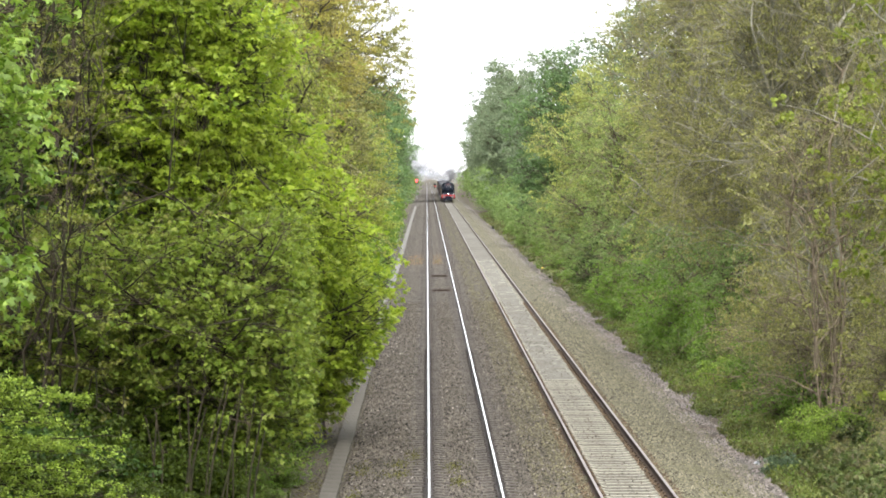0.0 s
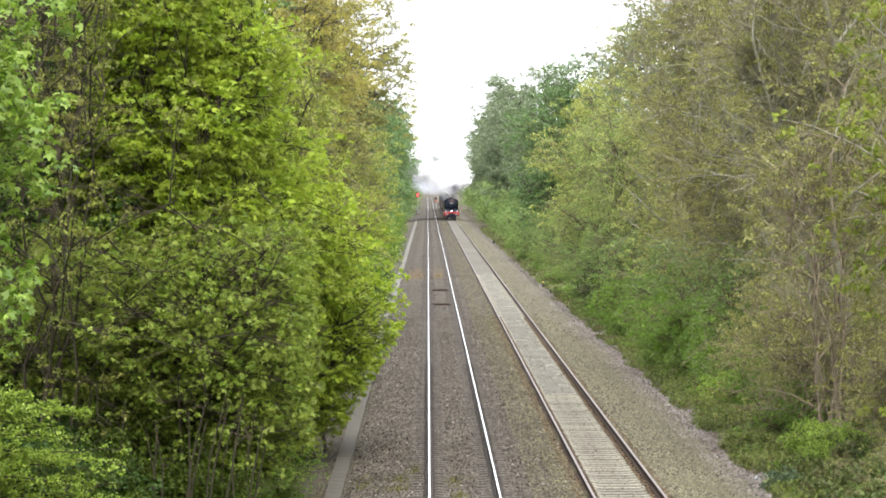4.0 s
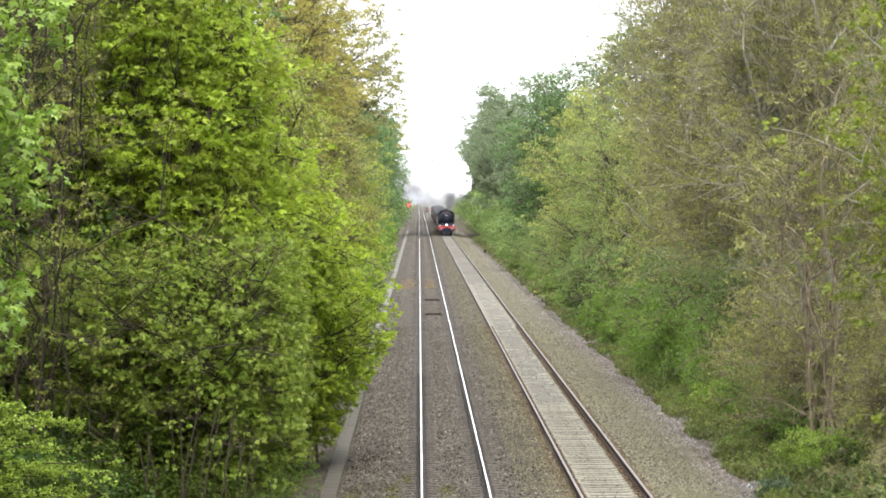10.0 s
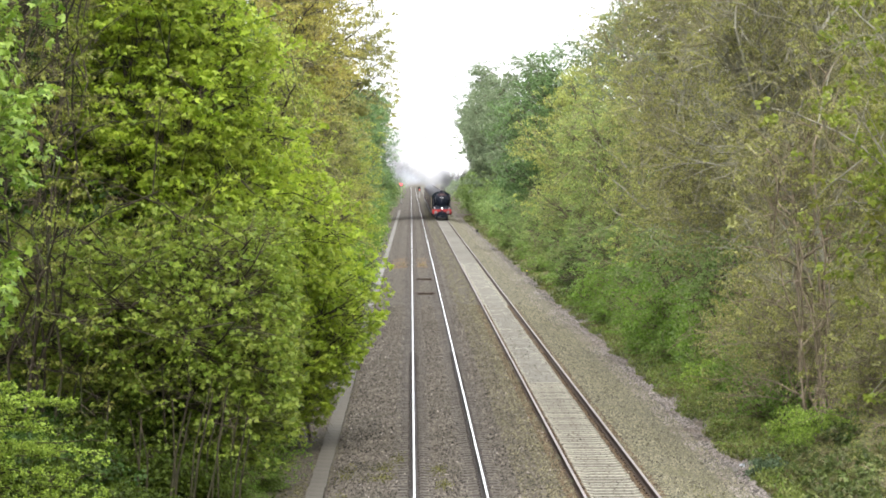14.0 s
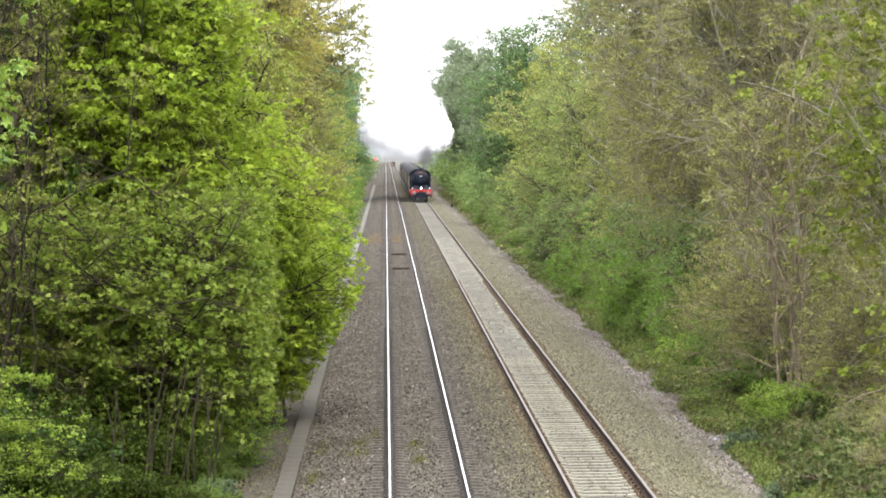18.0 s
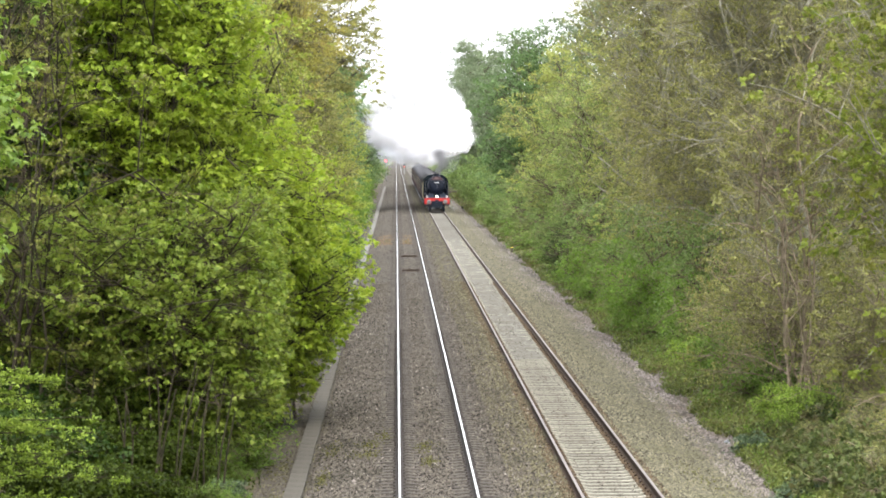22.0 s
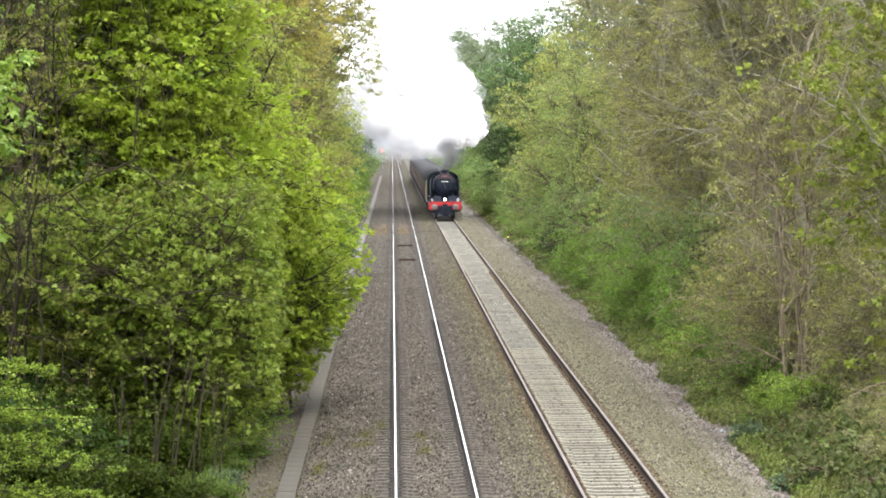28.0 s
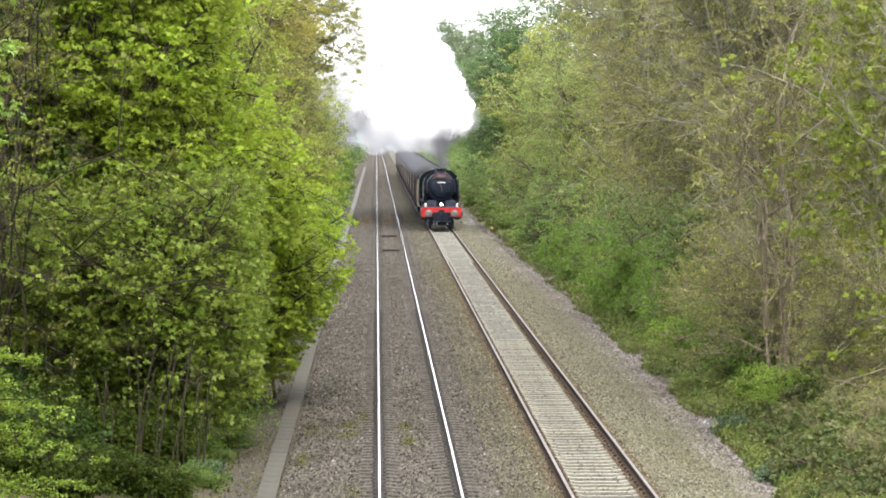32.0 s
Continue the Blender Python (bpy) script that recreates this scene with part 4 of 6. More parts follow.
def soft_mesh(seed, mat):
    """A loose billow: five thin shells inside one another."""
    bm = bmesh.new()
    for k in range(5):
        made = bmesh.ops.create_icosphere(bm, subdivisions=3 if k < 2 else 2, radius=1)["verts"]
        off = Vector((seed * 5.3, seed * 2.1 + k * 0.35, 0))
        for v in made:
            q = v.co.normalized()
            v.co = q * (1.0 - 0.17 * k) * (0.85 + noise.noise(q * 1.5 + off) * 0.4 + noise.noise(q * 3.5 + off) * 0.22)
    return finish(bm, "soft_billow", mat, True)


STEAM_SHAPES = [puff_mesh(i, STEAM, 4) for i in range(5)]
VEIL_SHAPES = [soft_mesh(50 + i, VEIL) for i in range(4)]
SOOT_SHAPES = [soft_mesh(40 + i, SOOT) for i in range(3)]
SMOKE_SHAPES = [soft_mesh(20 + i, SMOKE) for i in range(4)]
HAZE_SHAPES = [puff_mesh(30 + i, HAZE, 3) for i in range(4)]
puffs = []


def add_puff(x, back, z, r, grey=False):
    shapes = VEIL_SHAPES if grey == "veil" else HAZE_SHAPES if grey == "haze" else SOOT_SHAPES if grey == "soot" else SMOKE_SHAPES if grey else STEAM_SHAPES
    o = new("smoke_puff" if grey else "steam_puff", shapes[len(puffs) % len(shapes)])
    o.scale = (r, r, r)
    if grey:
        tagged(o, "thin grey drifting smoke billow over the train", "smoke", "smoke of the locomotive")
    else:
        tagged(o, "dense white billow of exhaust steam over the train", "steam", "steam of the locomotive")
    puffs.append((o, x, back, z, len(puffs)))


# white steam: x from the middle of the track, distance behind the front, height, radius
for x, back, z, r in ((0.5, 6.0, 6.9, 0.8), (0.9, 8, 7.6, 1.2), (-0.4, 9, 7.8, 1.3), (0.9, 11, 8.5, 1.5), (0.2, 12, 9.2, 1.6), (-1.2, 13, 8.6, 1.6), (0.2, 15, 10.4, 1.6),
                      (-0.6, 18, 11.8, 1.9), (-1.6, 18, 10.6, 2.1), (-2.6, 20, 9.4, 1.9), (-1.9, 23, 13.5, 2.3), (-2.4, 25, 12.4, 2.6), (-0.6, 27, 10.4, 1.9), (-3.8, 27, 10.0, 2.1),
                      (-3.4, 32, 15, 2.8), (-4.2, 35, 13, 3.0), (-1.6, 36, 12, 2.4), (-2.6, 40, 10.4, 2.4), (-5.0, 42, 10.8, 2.4), (-4, 46, 16, 3.2), (-4.8, 55, 12.4, 3.0), (-2.6, 56, 12.4, 3.0),
                      (-4.6, 66, 15, 3.4), (1.5, 9.5, 7.9, 1.0), (1.3, 12, 8.9, 1.0), (-2.0, 24, 9.4, 1.7), (-0.9, 17, 9.3, 1.6), (-2.9, 16, 9.2, 1.2), (-2.3, 19, 8.9, 1.4), (-3.4, 23, 8.8, 1.5), (-1.0, 20, 9.8, 1.7), (-3.2, 30, 11.2, 2.2), (0.7, 14, 10.0, 0.9), (-6.2, 40, 11.8, 2.4), (-6.8, 52, 12.8, 2.8)):
    add_puff(x, back, z - 0.5 * min(1.0, (back - 5) / 4), r)
    # a torn fringe round each dense billow
    add_puff(x + 0.12 * r, back, z - 0.5 * min(1.0, (back - 5) / 4), r * 1.2, "veil")
# soft torn steam hanging in front of and under the dense billows
drift = random.Random(12)
for k in range(60):
    back = 4.4 + 44 * (k / 60) ** 1.5
    w = min(1.0, back / 40)
    x = drift.uniform(-0.9 - 8.0 * w, 1.7 - 3.0 * w)
    r = drift.uniform(0.8, 1.15) * (0.9 + 1.3 * w)
    z = 5.9 + 3.2 * w + 0.25 * max(0.0, x) + drift.uniform(-0.45, 1.0) * (1 + w)
    add_puff(x, back, z, r, "veil")
for x, back, z, r in ((-0.75, 4.6, 5.5, 0.6), (-0.9, 5.5, 5.9, 0.7), (1.9, 7.0, 7.3, 0.7), (1.5, 6.0, 6.7, 0.7)):
    add_puff(x, back, z, r, "veil")
# thin grey smoke under the steam and trailing away to the left of the train
for x, back, z, r in ((-3.5, 112, 6.8, 2.2), (-2.0, 128, 6.2, 2.2), (-4.2, 140, 7.8, 2.4), (-1.0, 150, 5.8, 2.2), (-3.0, 162, 6.8, 2.6), (-2.0, 180, 8.0, 2.6), (-1.0, 15, 6.8, 0.9), (-2.2, 22, 7.1, 1.2), (-4.6, 30, 8.0, 1.5), (-6.4, 40, 7.8, 1.8), (-4.2, 48, 9.2, 1.8), (-7.2, 58, 7.4, 2.0), (-5.4, 70, 8.6, 2.2),
                      (-7.6, 84, 7.4, 2.4), (-5.8, 100, 8.4, 2.4), (-7.6, 120, 7.4, 2.6), (-6.0, 145, 8.0, 2.8), (-7.0, 175, 7.4, 3.2), (-5.0, 200, 7.4, 3.4), (-7.0, 230, 7, 3.6)):
    add_puff(x, back, z, r, True)
for x, back, z, r in ((0.0, 2.5, 4.2, 0.4), (0.0, 2.4, 4.5, 0.42), (0.05, 2.6, 4.4, 0.4), (0.03, 2.6, 4.8, 0.48), (0.05, 2.5, 5.1, 0.52), (0.1, 2.8, 5.5, 0.6), (0.2, 2.9, 5.9, 0.66), (0.15, 3.1, 6.4, 0.7),
                      (-0.35, 3.9, 5.8, 0.5), (0.1, 5.6, 5.3, 0.6)):
    add_puff(x, back, z, r * (1.0 + 0.3 * max(0.0, min(1.0, z - 4.3))), "soot")
# grey underside of the plume, and the smoke that hangs over the line behind the train
for x, back, z, r in ((0.4, 8, 6.3, 0.9), (-0.8, 11, 6.5, 1.2), (1.4, 11, 7.0, 1.1), (-2.2, 17, 6.9, 1.4), (0.4, 16, 6.9, 1.3), (-4.0, 24, 7.2, 1.6), (-1.0, 26, 7.2, 1.6), (-5.8, 34, 7.8, 2.0),
                      (-8, 212, 7.6, 2.8), (-3, 216, 7.6, 2.8), (0.5, 222, 7.2, 3.0), (-5, 232, 8.4, 3.0), (-1, 244, 7.4, 3.2), (-8, 256, 8.4, 3.2), (-3, 270, 7, 4.2), (2, 262, 7, 4.0)):
    add_puff(x, back, z, r, True)
# pale haze round the steam and drifting to the left behind
for x, back, z, r in ((-7.4, 34, 9.6, 2.2), (-7.6, 44, 10.2, 2.6), (-5.4, 52, 10.6, 2.6), (-7.4, 64, 9.6, 2.8),
                      (-5.4, 76, 10.4, 3.0), (-7.0, 95, 9.6, 3.2), (-4.6, 115, 10.8, 3.2), (-7, 140, 9.8, 3.6), (-4.0, 165, 10.5, 3.6), (-4.0, 190, 8.5, 4.0), (-2.0, 215, 8.0, 4.0), (-5.0, 245, 8.0, 4.5)):
    add_puff(x, back, z, r, "haze")
for k in range(16):
    back = 46 + 13 * k
    add_puff(-1.0 - 5.5 * ((k * 0.618) % 1), back, 8.0 + 5.0 * ((k * 0.377) % 1), 2.2 + 0.006 * back, "haze")
for k in range(9):
    add_puff(-0.8 - 4.5 * ((k * 0.618) % 1), 34 + 22 * k, 5.4 + 2.4 * ((k * 0.44) % 1), 2.0 + 0.004 * k, "haze")
# leaking steam beside the cylinders
add_puff(1.75, 1.8, 0.35, 0.32, "haze")


def wide(t):
    """How far the near billows lean out to the lee side of the train."""
    return 2.0 if t < 24 else 2.0 * (1 - ((t - 24) / 8) ** 2)


def motions():
    steps = [i * 0.5 for i in range(65)]
    walk(engine, [(t, pose(TRACK_X, run(t), 0.003)) for t in steps])
    for k, c in enumerate(coaches):
        walk(c, [(t, pose(TRACK_X, run(t) + 21.6 + 20.3 * k, 0.003)) for t in steps])
    for w, at, r in engine_wheels:
        every = 1 if r < 0.9 else 2
        walk(w, [(i / 30, pose(*at, math.degrees((run(0) - run(i / 30)) / r) % 360)) for i in range(0, 961, every)])
    for o, x, back, z, k in puffs:
        rows = []
        for t in [i * 1.0 for i in range(33)]:
            sway = 0.25 * math.sin(t * 0.9 + k), 0.5 * math.sin(t * 0.7 + 2 * k), 0.2 * math.sin(t * 1.1 + 3 * k)
            rows.append((t, pose(TRACK_X + x + sway[0] + wide(t) * min(1.0, back / 14) * max(0.0, min(1.0, (x + 5) / 5)), run(t) + back + sway[1], z + sway[2], -12 * t, 0, 40 * k)))
        walk(o, rows)


# ---- trees and bushes ----
MAPLE = leaf("fresh_maple_leaf", (0.12, 0.198, 0.008), (0.315, 0.405, 0.04), 0.57, stain=(0.175, 0.195, 0.03), stain_scale=0.9, gloss=0.25)
MAPLE_PALE = leaf("pale_maple_leaf", (0.066, 0.132, 0.008), (0.205, 0.295, 0.04), 0.42, gloss=0.35)
OLIVE = leaf("olive_young_leaf", (0.06, 0.078, 0.008), (0.17, 0.19, 0.03), 0.4, stain=(0.12, 0.095, 0.03))
ORANGE = leaf("bronze_young_leaf", (0.235, 0.225, 0.04), (0.44, 0.42, 0.11), 0.52, stain=(0.34, 0.23, 0.07), stain_amount=0.5, stain_scale=0.6)
LIME = leaf("lime_green_leaf", (0.14, 0.18, 0.02), (0.32, 0.365, 0.075), 0.44, stain=(0.18, 0.165, 0.055), stain_amount=0.4)
HAWTHORN = leaf("hawthorn_leaf", (0.075, 0.125, 0.009), (0.235, 0.315, 0.045), 0.42)
DARK = leaf("dark_green_leaf", (0.055, 0.105, 0.033), (0.14, 0.215, 0.075), 0.38)
FIELD = leaf("field_maple_leaf", (0.069, 0.12, 0.008), (0.195, 0.257, 0.034), 0.5, stain=(0.15, 0.125, 0.035), stain_amount=0.38, stain_scale=1.6, gloss=0.2)
# ivy green darkened so that its colour holds the gloom inside the wood
SHADE = leaf("shade_dark_ivy_leaf", (0.008, 0.022, 0.003), (0.034, 0.062, 0.01), 0.3, gloss=0.08)
# leaf green paled and blued: the haze of distance is put into the colour
HAZY_GREEN = leaf("hazy_green_leaf", (0.095, 0.13, 0.068), (0.195, 0.24, 0.135), 0.38)
FRESH = leaf("fresh_bush_leaf", (0.053, 0.101, 0.0108), (0.145, 0.223, 0.036), 0.4)
SOFT_GREEN = leaf("soft_green_leaf", (0.1, 0.152, 0.03), (0.252, 0.325, 0.09), 0.44, stain=(0.185, 0.18, 0.075), stain_amount=0.45)
BUFF = leaf("buff_young_leaf", (0.133, 0.139, 0.034), (0.303, 0.305, 0.1), 0.42, stain=(0.165, 0.17, 0.058), stain_amount=0.5, stain_scale=0.3)
NETTLE = leaf("bright_nettle_leaf", (0.06, 0.12, 0.01), (0.165, 0.27, 0.035), 0.42)
MID_GREEN = leaf("mid_green_leaf", (0.082, 0.139, 0.033), (0.205, 0.282, 0.084), 0.42, stain=(0.145, 0.157, 0.058), stain_amount=0.4)
GRASS = leaf("verge_grass", (0.028, 0.044, 0.007), (0.098, 0.12, 0.027), 0.3, stain=(0.12, 0.092, 0.043), stain_amount=0.75, stain_scale=0.9)


PALE_LIME = leaf("pale_yellow_leaf", (0.17, 0.205, 0.036), (0.37, 0.415, 0.113), 0.43, stain=(0.215, 0.2, 0.085), stain_amount=0.4)
GOLD = leaf("golden_green_leaf", (0.075, 0.105, 0.01), (0.21, 0.26, 0.035), 0.42, stain=(0.19, 0.17, 0.04), stain_amount=0.6, stain_scale=0.8)


def put(ob, x, y, turn=0.0, size=1.0):
    ob.matrix_basis = pose(x, y, ground_height(x, y), 0, 0, turn) @ Matrix.Scale(size, 4)
    return ob


# left side, from the bridge outwards
put(tree("maple_tree", "maple with pale fresh leaves close to the bridge", 1, 10.5, (2.3, 2.2, 1.9, 8.3), 0.5, 48, 8, 6, 14, 0.115, 0.22, MAPLE_PALE, twig_bark=TWIG_DARK, lump=0.45,
         reach=(-4, 3.25), spray=0.26, tuft=0.75, up=0.8, trunk_r=0.05, lobes=3), -8.25, 47)
put(tree("maple_sapling", "young maple with pale fresh leaves close to the bridge", 11, 6.2, (1.9, 1.6, 0.8, 5.0), 0.5, 22, 7, 6, 12, 0.115, 0.2, MAPLE_PALE, twig_bark=TWIG_DARK, lump=0.4,
         reach=(-4, 2.75), spray=0.24, tuft=0.75, up=0.8, trunk_r=0.04, lobes=3), -8.1, 46)
def hawthorn_bush(x, y):
    """A hawthorn whose long level arms carry short spurs set close with small leaves."""
    rng = np.random.default_rng(2)
    bush = thing("hawthorn", "pale green hawthorn bush with arching sprays of small leaves", "bush", "trackside trees")
    p, q, r0, r1, at = [], [], [], [], []
    for i in range(5):
        foot, head = np.array([rng.normal() * 0.2, rng.normal() * 0.3, -0.3]), np.array([rng.normal() * 0.3 + 0.3, rng.normal() * 0.7, rng.uniform(2.4, 3.5)])
        for k in range(6):
            p.append(foot + (head - foot) * k / 6)
            q.append(foot + (head - foot) * (k + 1) / 6)
            r0.append(0.05 - 0.006 * k)
            r1.append(0.044 - 0.006 * k)
    for i in range(84):
        z = rng.uniform(0.2, 3.5)
        ang = rng.normal() * 0.62 if i % 6 else rng.uniform(0, 2 * math.pi)
        far = (3.65 - 0.22 * (z - 1.5) ** 2) * rng.uniform(0.6, 1.0) * (1.0 if i % 6 else 0.6)
        d = np.array([math.cos(ang), math.sin(ang) * 0.7, 0])
        rise, root = rng.uniform(-0.02, 0.1), np.array([0.2, rng.normal() * 0.35, z])
        pts = [root + d * far * u + np.array([0, 0, far * (rise * u + 0.2 * u * (1 - u))]) + rng.normal(size=3) * 0.02 for u in np.linspace(0, 1, 9)]
        for k in range(8):
            p.append(pts[k])
            q.append(pts[k + 1])
            r0.append(0.018 - 0.0017 * k)
            r1.append(0.0163 - 0.0017 * k)
        side = np.array([-d[1], d[0], 0])
        for k in range(26):
            u = rng.uniform(0.3, 1.0)
            a = pts[min(7, int(u * 8))] + (pts[min(7, int(u * 8)) + 1] - pts[min(7, int(u * 8))]) * (u * 8 % 1)
            long = (0.1 + 0.38 * (1 - u)) * rng.uniform(0.5, 1.2)
            w = d * 0.75 + side * rng.normal() * 0.7 + np.array([0, 0, rng.normal() * 0.3 + 0.1])
            b = a + w / np.linalg.norm(w) * long
            p.append(a)
            q.append(b)
            r0.append(0.005)
            r1.append(0.003)
            m = 2 + int(long / 0.055)
            at.extend(a + (b - a) * v for v in np.linspace(0.15, 1, m))
    part("trunk", raw_mesh("trunk", *tubes(p, q, np.array(r0), np.array(r1), 5), BARK_DARK, True), None, bush)
    c = np.repeat(np.array(at), 6, axis=0)
    c = c + np.clip(rng.normal(size=c.shape), -1.6, 1.6) * 0.024
    c = c[(c[:, 0] < 3.75) & (c[:, 2] > 0.05)]
    part("crown", raw_mesh("crown", *leaves(c, 0.044, rng, 0.9), HAWTHORN), None, bush)
    put(bush, x, y)


hawthorn_bush(-7.3, 43)
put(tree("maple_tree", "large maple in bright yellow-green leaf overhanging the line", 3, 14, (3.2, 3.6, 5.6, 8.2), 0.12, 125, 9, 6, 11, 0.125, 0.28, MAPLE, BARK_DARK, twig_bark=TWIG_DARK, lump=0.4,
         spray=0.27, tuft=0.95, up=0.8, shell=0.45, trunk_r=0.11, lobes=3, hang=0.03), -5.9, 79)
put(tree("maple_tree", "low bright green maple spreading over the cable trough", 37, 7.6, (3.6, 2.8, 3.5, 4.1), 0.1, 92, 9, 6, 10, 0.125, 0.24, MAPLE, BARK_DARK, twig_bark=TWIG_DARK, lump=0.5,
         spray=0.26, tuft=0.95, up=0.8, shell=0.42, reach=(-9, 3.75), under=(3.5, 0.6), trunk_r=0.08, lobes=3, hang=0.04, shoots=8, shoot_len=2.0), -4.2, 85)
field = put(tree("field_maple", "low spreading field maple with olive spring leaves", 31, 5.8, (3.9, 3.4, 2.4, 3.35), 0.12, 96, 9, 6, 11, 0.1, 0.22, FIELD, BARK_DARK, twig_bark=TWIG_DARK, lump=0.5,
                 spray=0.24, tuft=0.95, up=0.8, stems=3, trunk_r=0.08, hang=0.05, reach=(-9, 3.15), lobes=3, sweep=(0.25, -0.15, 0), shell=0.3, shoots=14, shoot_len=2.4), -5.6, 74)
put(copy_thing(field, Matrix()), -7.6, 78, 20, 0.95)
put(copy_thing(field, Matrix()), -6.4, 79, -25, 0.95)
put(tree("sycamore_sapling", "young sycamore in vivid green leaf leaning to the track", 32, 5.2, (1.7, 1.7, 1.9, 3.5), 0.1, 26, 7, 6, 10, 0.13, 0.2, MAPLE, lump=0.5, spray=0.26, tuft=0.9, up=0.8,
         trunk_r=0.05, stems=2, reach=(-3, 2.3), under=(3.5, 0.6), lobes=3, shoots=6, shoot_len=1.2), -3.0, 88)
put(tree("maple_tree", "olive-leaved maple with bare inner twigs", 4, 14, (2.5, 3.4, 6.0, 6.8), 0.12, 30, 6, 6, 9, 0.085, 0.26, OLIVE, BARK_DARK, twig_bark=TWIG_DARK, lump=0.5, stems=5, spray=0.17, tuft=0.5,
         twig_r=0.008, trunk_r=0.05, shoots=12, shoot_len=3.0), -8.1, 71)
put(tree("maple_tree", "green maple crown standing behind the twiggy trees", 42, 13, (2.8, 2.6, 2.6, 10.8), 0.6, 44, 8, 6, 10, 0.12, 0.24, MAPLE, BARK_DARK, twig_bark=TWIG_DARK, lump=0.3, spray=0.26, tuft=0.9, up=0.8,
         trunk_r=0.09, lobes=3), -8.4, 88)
# added backing trees: their dark leaves stand for shade behind the maples
put(tree("dark_backing_tree", "added dark backing tree for the shade deep in the wood", 36, 14, (4.4, 3.6, 6.8, 6.8), 0.05, 60, 8, 6, 12, 0.15, 0.3, SHADE, spray=0.5, shell=0.6), -10.4, 90)
put(copy_thing(bpy.data.objects["dark_backing_tree"], Matrix()), -8.8, 101, 130)
put(copy_thing(bpy.data.objects["dark_backing_tree"], Matrix()), -9.6, 80, 250, 0.9)
put(tree("sycamore_tree", "fresh yellow-green sycamore behind the maple", 33, 11, (2.6, 2.8, 4.2, 6.4), 0.12, 44, 8, 8, 14, 0.095, 0.3, LIME, spray=0.26, tuft=0.7, up=0.7, reach=(-6, 3.2), twig_r=0.012), -4.6, 104)
put(tree("maple_tree", "bronze-leaved maple in spring leaf", 5, 18, (3.0, 3.2, 3.8, 13.6), 0.45, 46, 9, 8, 20, 0.075, 0.34, ORANGE, spray=0.24, tuft=0.8, reach=(-9, 3.9), twig_r=0.012), -5.1, 132)
put(tree("hazel_tree", "yellow-green hazel with fine young leaves", 41, 12, (3.0, 3.4, 5.2, 6.4), 0.1, 46, 9, 8, 12, 0.1, 0.3, BUFF, spray=0.24, tuft=0.8, reach=(-9, 3.3), twig_r=0.012), -4.9, 146)
put(tree("ash_tree", "tall airy tree with thin young leaves", 6, 18.5, (4.6, 4.6, 5.2, 12.6), 0.3, 40, 8, 7, 14, 0.12, 0.24, BUFF, spray=0.26, tuft=0.45, reach=(-9, 4.2), lump=0.4, twig_r=0.014), -4.7, 172)
put(tree("willow_tree", "small yellow-green tree in fresh leaf", 7, 11.0, (3.0, 3.6, 4.8, 5.8), 0.1, 40, 8, 8, 16, 0.11, 0.32, LIME, spray=0.3, tuft=0.7, reach=(-6, 3.3)), -4.7, 205)
far_left = tree("sycamore_tree", "dark green tree in full leaf far down the line", 8, 16, (4.5, 5.0, 7.5, 8.0), 0.08, 70, 7, 4, 16, 0.21, 0.5, DARK, spray=0.55, tuft=0.8, up=0.7, twig_r=0, lump=0.15)
put(far_left, -7.0, 330)
for k, (x, y, size) in enumerate(((-8.0, 268, 1), (-7.4, 392, 1), (-6.7, 450, 1.05), (-7.5, 520, 1.25), (-8.4, 620, 1.4), (-8.9, 740, 1.5), (-9.6, 860, 1.6), (-13.5, 90, 1))):
    put(copy_thing(far_left, Matrix()), x, y, 50 + 67 * k, size)
put(copy_thing(far_left, Matrix()), -7.8, 112, 200, 0.85)
bush_left = tree("elder_bush", "leafy elder bush at the foot of the trees", 9, 3.8, (1.7, 2.0, 1.9, 1.8), 0.05, 22, 7, 5, 12, 0.15, 0.26, FRESH, stems=4, twig_r=0, trunk_r=0.05, category="bush", group="trackside bushes", spray=0.4)
put(bush_left, -5.0, 100)
for k, (x, y) in enumerate(((-4.7, 122), (-4.5, 140), (-4.6, 165), (-4.3, 190), (-4.4, 222), (-4.5, 250), (-4.6, 285), (-4.7, 320), (-4.8, 370), (-5, 430), (-9.2, 84), (-7.5, 95))):
    put(copy_thing(bush_left, Matrix()), x, y, 30 + 83 * k)
# low bushes whose leaf colour carries the shade of the undergrowth
ivy = tree("ivy_bush", "low ivy and bramble, leaf colour darkened for shade", 10, 1.1, (1.2, 1.3, 0.7, 0.5), 0.02, 16, 6, 6, 12, 0.1, 0.2, SHADE, BARK_DARK, twig_r=0, stems=4, trunk_r=0.025, category="bush", group="shaded undergrowth", spray=0.28, twig_len=0.5)
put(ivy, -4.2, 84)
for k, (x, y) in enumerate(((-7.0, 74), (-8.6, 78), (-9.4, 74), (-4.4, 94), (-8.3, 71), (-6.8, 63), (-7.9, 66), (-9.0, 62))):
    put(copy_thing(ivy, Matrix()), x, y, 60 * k)


